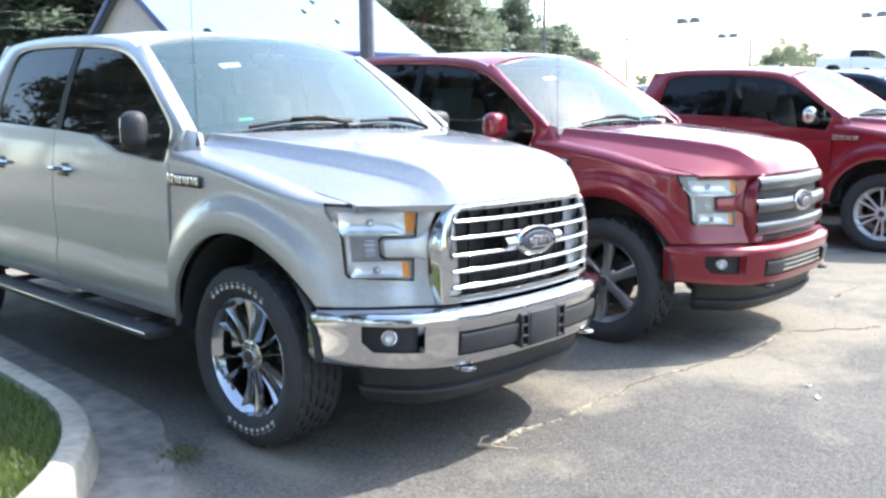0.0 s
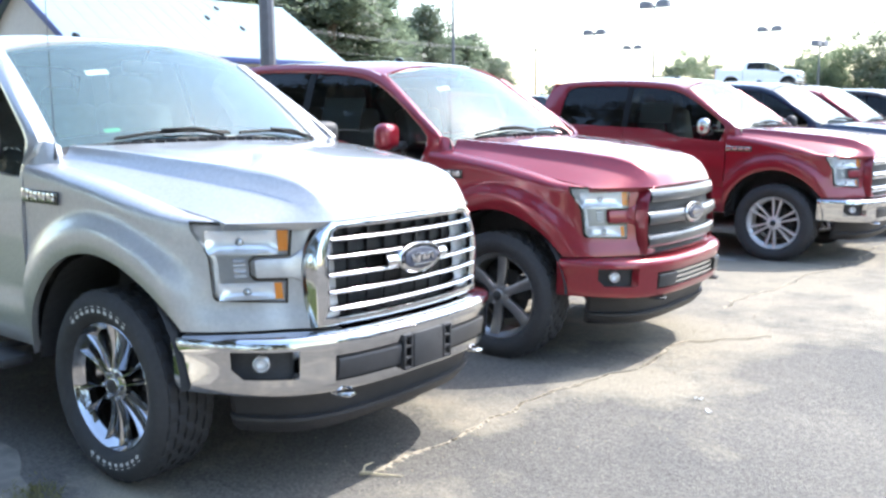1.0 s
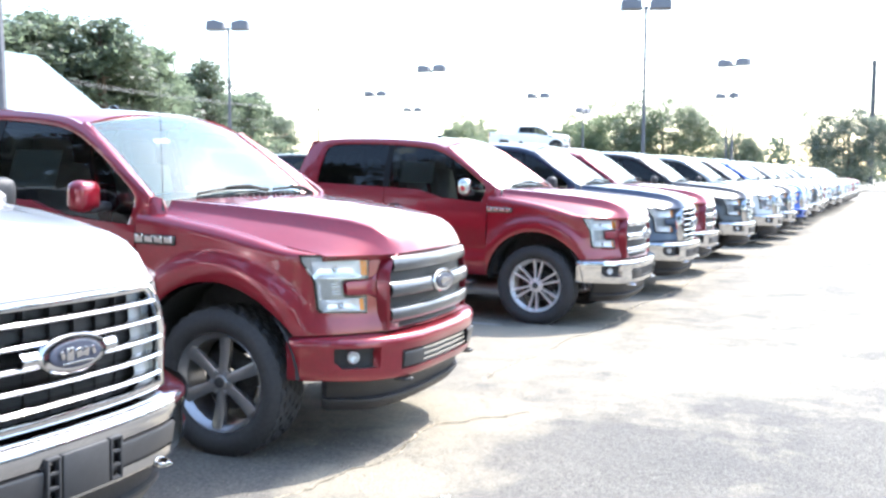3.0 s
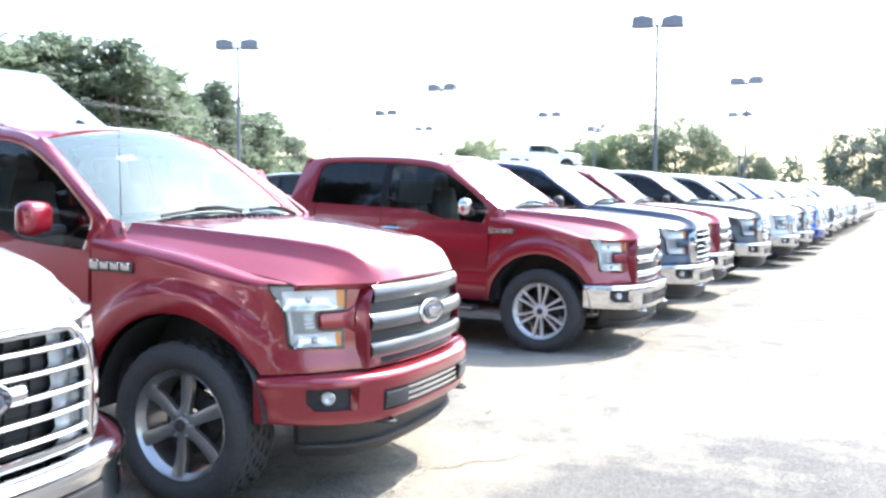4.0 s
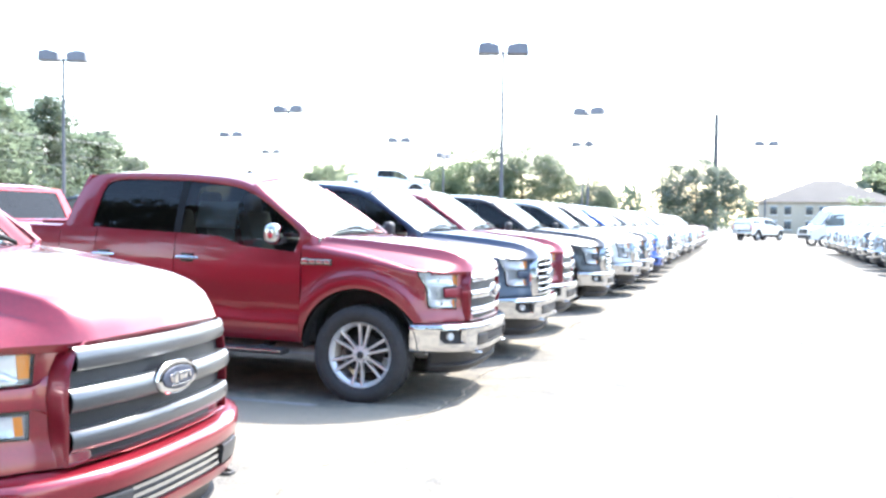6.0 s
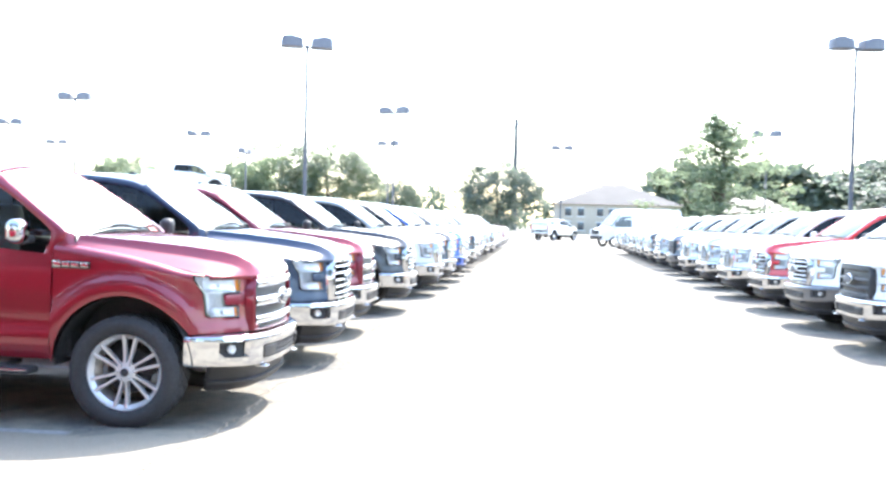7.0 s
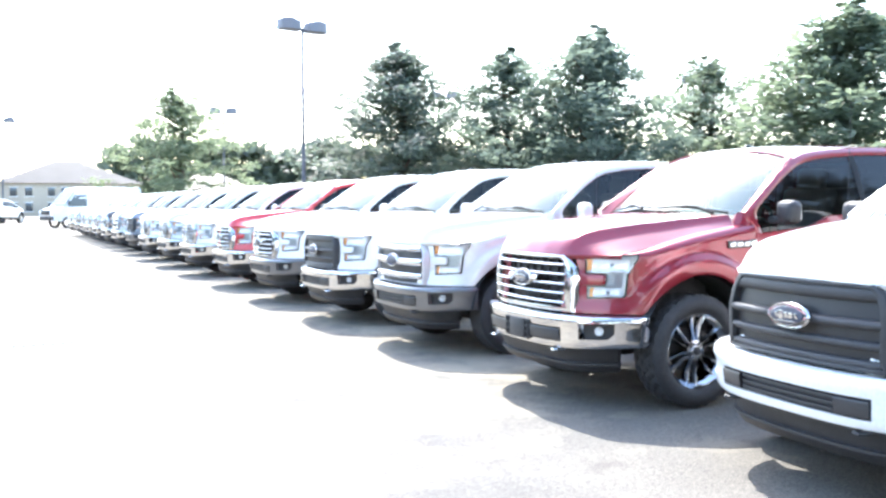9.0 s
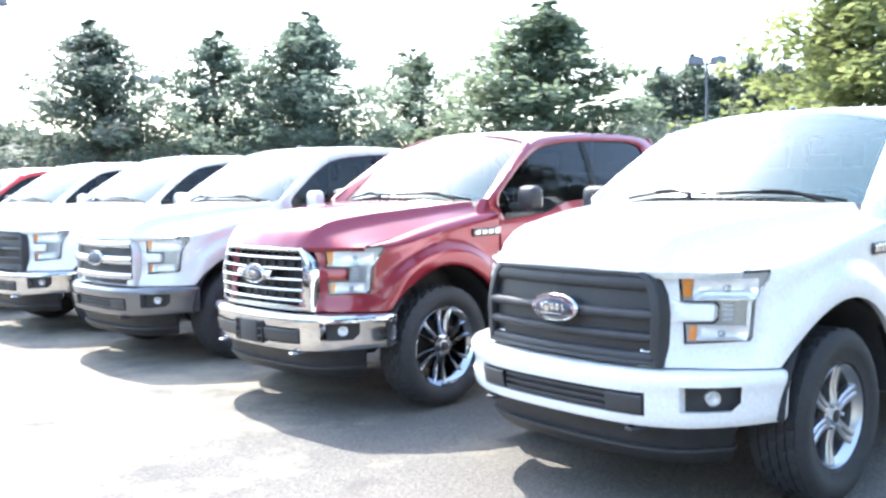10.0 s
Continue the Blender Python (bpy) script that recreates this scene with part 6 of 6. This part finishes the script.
for x, y in ((-26.9, 18.6), (-27.7, 19.6), (-26.3, 19.8)):
    part("roof_vent", ("roof_vent",), roof_vent, TRIM, sb, "small dark roof vent", pose(x, y, 6.30 - 0.629 * (28.4 + x)) @ Matrix.Scale(0.55, 4))
for y in (14, 17.5, 21):
    part("window", ("sb_window",), lambda bm: box(bm, (0.08, 1.6, 1.3), (0, 0, 0), 0.02), WINDOW_DARK, sb, "dark window", pose(-24.68, y, 1.9))

# ---- far house ----
hs = thing("house", pose(14.8, 150.0, 0), "tan two-storey house with a grey hipped roof", "house")


def hs_roof(bm):
    w, d, e, r = 10.2, 7.0, 4.75, 8.3
    v = [bm.verts.new(p) for p in ((-w, -d, e), (w, -d, e), (w, d, e), (-w, d, e), (-1.6, 0, r), (1.6, 0, r))]
    for f in ((0, 1, 5, 4), (1, 2, 5), (2, 3, 4, 5), (3, 0, 4), (0, 3, 2, 1)):
        bm.faces.new([v[i] for i in f])


part("wall", ("hs_wall",), lambda bm: box(bm, (19.4, 13, 4.8), (0, 0, 2.4), 0.02), WALL_TAN, hs)
part("roof", ("hs_roof",), hs_roof, ROOF_GREY, hs, "grey hipped roof")
for x in (-7.6, -5.6, -2.6, -0.8, 2.0, 4.8, 7.2):
    for z in (3.5, 1.3):
        w = part("window", ("hs_window",), lambda bm: box(bm, (0.95, 0.10, 1.25), (0, 0, 0), 0.02), WINDOW_DARK, hs, "dark window", pose(x, -6.5, z))
        part("frame", ("hs_frame",), lambda bm: (box(bm, (1.15, 0.06, 0.10), (0, 0.0, 0.67)), box(bm, (1.15, 0.10, 0.10), (0, -0.02, -0.67))), PAPER, w, "white window trim")
hs2 = thing("house", pose(34.5, 142, 0) @ Matrix.Diagonal((0.62, 0.62, 0.80, 1)), "small house with a pale hipped roof among trees", "house")
part("wall", ("hs_wall",), None, WALL_TAN, hs2)
part("roof", ("hs_roof",), None, WALL_TAN, hs2, "pale hipped roof")

# ---- raised display bank ----
BANK = material("bank_concrete", (0.34, 0.34, 0.30), 0.9, 0, 0, 0.2, 3)


def bank(bm):
    rows = []
    for x, k in ((-37, 0), (-33, 0.70), (-23.5, 0.70), (-22.6, 1), (-15.5, 1), (-12, 0)):
        rows.append([(x, y, z * k - 0.02) for y, z in ((49.5, 0), (53.5, 2.92), (54, 3.0), (61.5, 3.0), (66, 0))])
    grid(bm, rows)


structure("bank", ("bank",), bank, BANK, "raised pale display bank at the lot's far side", "bank")

# ---- parked trucks ----
pickup_truck((-0.018, 0.002), 3.45, "silver", "silver crew-cab pickup with chrome grille bars and bumper", "bars", "chrome", "split", WHEEL_CHROME, TRIM, mirror_dx=-0.005, mirror_turn=-50.0, near=True, handle=CHROME, plate=True, steps=True, lettered=True, lift=0.018, lean=-0.6)
pickup_truck((-0.005, 2.653), 3.41, "ruby", "ruby red crew-cab pickup with broad grey grille bars", "grey", "body", "broad", DARK_ALLOY, PAINTS["ruby"], mirror_dx=-0.05, near=True, door_sheet=True, lift=-0.012)
pickup_truck((-0.043, 7.511), 2.02, "ruby", "ruby red crew-cab pickup with chrome grille and mirrors", "chrome", "chrome", "pairs", BRIGHT_ALLOY, CHROME, near=True, handle=CHROME, door_sheet=True, steps=True, lift=-0.015)
pickup_truck((7.794, 4.807), 175.49, "white", "white crew-cab pickup with black plastic grille", "black", "body", "six", SILVER_ALLOY, TRIM, near=True)
pickup_truck((7.867, 7.500), 178.99, "ruby", "red crew-cab pickup with chrome grille bars", "bars", "chrome", "split", WHEEL_CHROME, TRIM, near=True, handle=TRIM, plate=True, lift=0.01)
LEFT = [(10.05, -0.05, "blue", "bars", "chrome"), (12.45, -0.22, "ruby", "chrome", "chrome"), (15.55, -0.1, "black", "bars", "chrome"), (19.0, 0.0, "silver", "bars", "chrome"), (21.3, 0.05, "black", "bars", "chrome"),
        (23.6, 0.1, "bright_blue", "bars", "body"), (26.1, 0.0, "black", "bars", "chrome"), (28.6, 0.05, "grey", "chrome", "chrome"), (31.2, 0.0, "black", "bars", "chrome"), (33.8, -0.1, "ruby", "chrome", "chrome"), (36.4, 0.0, "white", "bars", "chrome"),
        (39.0, 0.1, "grey", "bars", "chrome"), (41.6, 0.0, "silver", "bars", "chrome"), (44.2, 0.0, "white", "chrome", "chrome"), (46.8, 0.0, "grey", "bars", "chrome"), (49.6, 0.0, "ruby", "bars", "chrome"), (52.4, 0.0, "ruby", "chrome", "chrome"), (55.2, 0.0, "black", "bars", "chrome"), (58.0, 0.0, "ruby", "bars", "chrome")]
SAY = {"silver": "silver", "ruby": "ruby red", "red": "bright red", "blue": "dark blue", "bright_blue": "bright blue", "black": "black", "grey": "dark grey", "white": "white", "pearl": "pearl white"}
HOW = {"bars": "chrome grille bars", "chrome": "a broad chrome grille", "grey": "broad grey grille bars", "black": "a black grille"}
ENDS = {"chrome": "chrome bumper", "body": "painted bumper", "grey": "dark grey bumper"}
for y, x, col, gr, bu in LEFT:
    pickup_truck((x, y), 3.0, col, SAY[col] + " pickup with " + HOW[gr] + " and " + ENDS[bu], gr, bu, "split", ALLOY, CHROME if gr == "chrome" else TRIM, plate=y > 30)
RIGHT = [(10.15, 7.93, "pearl", "chrome", "grey"), (12.65, 7.93, "white", "black", "chrome"), (15.3, 7.95, "white", "bars", "grey"), (18.1, 8.0, "red", "bars", "chrome"), (21.1, 7.97, "white", "bars", "chrome"), (24.1, 8.0, "silver", "bars", "chrome"),
         (27.1, 8.0, "white", "bars", "chrome"), (30.1, 8.05, "grey", "black", "grey"), (33.0, 8.0, "silver", "chrome", "chrome"), (35.9, 8.0, "black", "bars", "chrome"), (38.8, 8.0, "white", "bars", "chrome"), (41.6, 8.0, "white", "bars", "chrome"), (44.4, 8.05, "white", "bars", "chrome"), (47.3, 8.05, "grey", "bars", "chrome"), (50.2, 8.0, "white", "bars", "chrome")]
for y, x, col, gr, bu in RIGHT:
    pickup_truck((x, y), 181.3, col, SAY[col] + " pickup with " + HOW[gr] + " and " + ENDS[bu], gr, bu, "six", ALLOY, PAINTS["white"] if col in ("pearl", "white") else TRIM)
# the row behind, nose away
for y, col, x in ((10.25, "red", -9.75), (14.7, "black", -10.6), (17.4, "white", -10.6), (20.2, "black", -10.6)):
    pickup_truck((x, y), 181.0, col, SAY[col] + " pickup seen from behind in the next row", "bars", "chrome", "six", ALLOY, TRIM)
# on the raised bank and across the end of the lane
pickup_truck((-18.6, 58.4), 14.0, "white", "white pickup on the raised display bank", "bars", "chrome", "six", ALLOY, TRIM, lift=2.98)
pickup_truck((-26.6, 58.6), 98.0, "grey", "dark grey pickup on the raised display bank", "bars", "chrome", "six", ALLOY, TRIM, lift=2.10)


def shell(bm):
    rows = []
    for x, t in ((-2.98, 0), (-3.1, 1), (-4.4, 1), (-4.62, 0.15)):
        rows.append([(x, sg * y, 1.42 + (z - 1.42) * (0.15 + 0.85 * t)) for sg, y, z in ((-1, 0.88, 1.42), (-1, 0.82, 1.75), (-1, 0.70, 1.93), (1, 0.70, 1.93), (1, 0.82, 1.75), (1, 0.88, 1.42))])
    grid(bm, rows)


def shell_window(sg):
    return lambda bm: grid(bm, [[(x, sg * 0.872, 1.50), (x, sg * 0.828, 1.76)] for x in (-3.2, -4.3)])


util = pickup_truck((5.4, 87.6), 57.0, "white", "white pickup with a canopy across the lane's end", "bars", "body", "six", ALLOY, TRIM)
sh = part("canopy", ("shell",), shell, PAINTS["white"], util, "white bed canopy")
for sg in (-1, 1):
    part("canopy_window", ("shell_window", sg), shell_window(sg), WINDOW_DARK, sh, "dark canopy window")

# ---- cargo van: nose along -x ----
VAN_TOP = [(-0.95, 0.55), (-1.0, 0.95), (-0.92, 1.12), (-0.25, 1.32), (0.30, 1.95), (0.62, 2.35), (0.95, 2.50), (2.5, 2.56), (4.9, 2.52), (5.05, 2.40), (5.10, 0.60)]


def van_body(bm):
    c = curve(VAN_TOP, 60)
    rows = []
    for x, z in c:
        w = lin(z, [0.5, 1.0, 1.3, 2.0, 2.4, 2.6], [0.96, 1.0, 0.99, 0.93, 0.82, 0.70]) * lin(x, [-1.0, -0.5, 0.2, 5.2], [0.80, 0.94, 1, 1])
        rows.append([(x, w * t, z + (0.04 * (1 - t * t) if z > 2 else 0)) for t in (-1, -0.92, -0.6, 0, 0.6, 0.92, 1)])
    grid(bm, rows)
    for sg in (-1, 1):
        side = []
        for x, z in c:
            w = lin(z, [0.5, 1.0, 1.3, 2.0, 2.4, 2.6], [0.96, 1.0, 0.99, 0.93, 0.82, 0.70]) * lin(x, [-1.0, -0.5, 0.2, 5.2], [0.80, 0.94, 1, 1])
            col = []
            for t in np.linspace(0, 1, 8):
                zz = z + (0.45 - z) * t
                ww = lin(zz, [0.5, 1.0, 1.3, 2.0, 2.4, 2.6], [0.96, 1.0, 0.99, 0.93, 0.82, 0.70]) * lin(x, [-1.0, -0.5, 0.2, 5.2], [0.80, 0.94, 1, 1])
                col.append((x, sg * ww, zz))
            side.append(col)
        grid(bm, side)


def van_glass(bm):
    rows = []
    for t in np.linspace(0.08, 0.94, 8):
        x, z = -0.25 + 0.87 * t, 1.32 + 1.03 * t
        rows.append([(x - 0.03, v * lin(z, [1.3, 2.0, 2.4], [0.90, 0.85, 0.76]), z + 0.03) for v in (-1, -0.5, 0, 0.5, 1)])
    grid(bm, rows)


def van_window(sg):
    return lambda bm: grid(bm, [[(x, sg * (lin(z, [1.3, 2.0, 2.4], [0.99, 0.93, 0.82]) + 0.006), z) for z in (1.35, 1.7, zt)] for x, zt in ((0.0, 1.45), (0.25, 1.78), (0.45, 2.05), (1.25, 2.08))])


van = thing("cargo_van", pose(7.9, 67.0, 0, 0, 0, 22) @ Matrix.Scale(1.06, 4), "white high-roof cargo van parked at the lane's end", "van")
part("body", ("van_body",), van_body, PAINTS["white"], van, "white van body")
part("windshield", ("van_glass",), van_glass, WINDOW_DARK, van, "dark windshield")
for sg in (-1, 1):
    part("door_window", ("van_window", sg), van_window(sg), WINDOW_DARK, van, "dark door window")
    part("headlamp", ("van_lamp", sg), lambda bm, sg=sg: box(bm, (0.20, 0.26, 0.26), (-0.86, sg * 0.72, 1.02), 0.05), REFLECTOR, van, "clear headlamp")
    for x in (0, 3.75):
        w = part("wheel", ("tyre", 1.0, False), None, RUBBER, van, "black tyre", pose(x, sg * 0.86, 0.36, 0, 0, 0 if sg < 0 else 180) @ Matrix.Scale(0.9, 4))
        part("rim", ("hub",), rim_hub, SILVER_ALLOY, w)
part("grille", ("van_grille",), lambda bm: (box(bm, (0.08, 1.2, 0.34), (-0.98, 0, 0.98), 0.03), box(bm, (0.14, 1.7, 0.26), (-0.93, 0, 0.62), 0.05)), TRIM, van, "black grille and bumper")
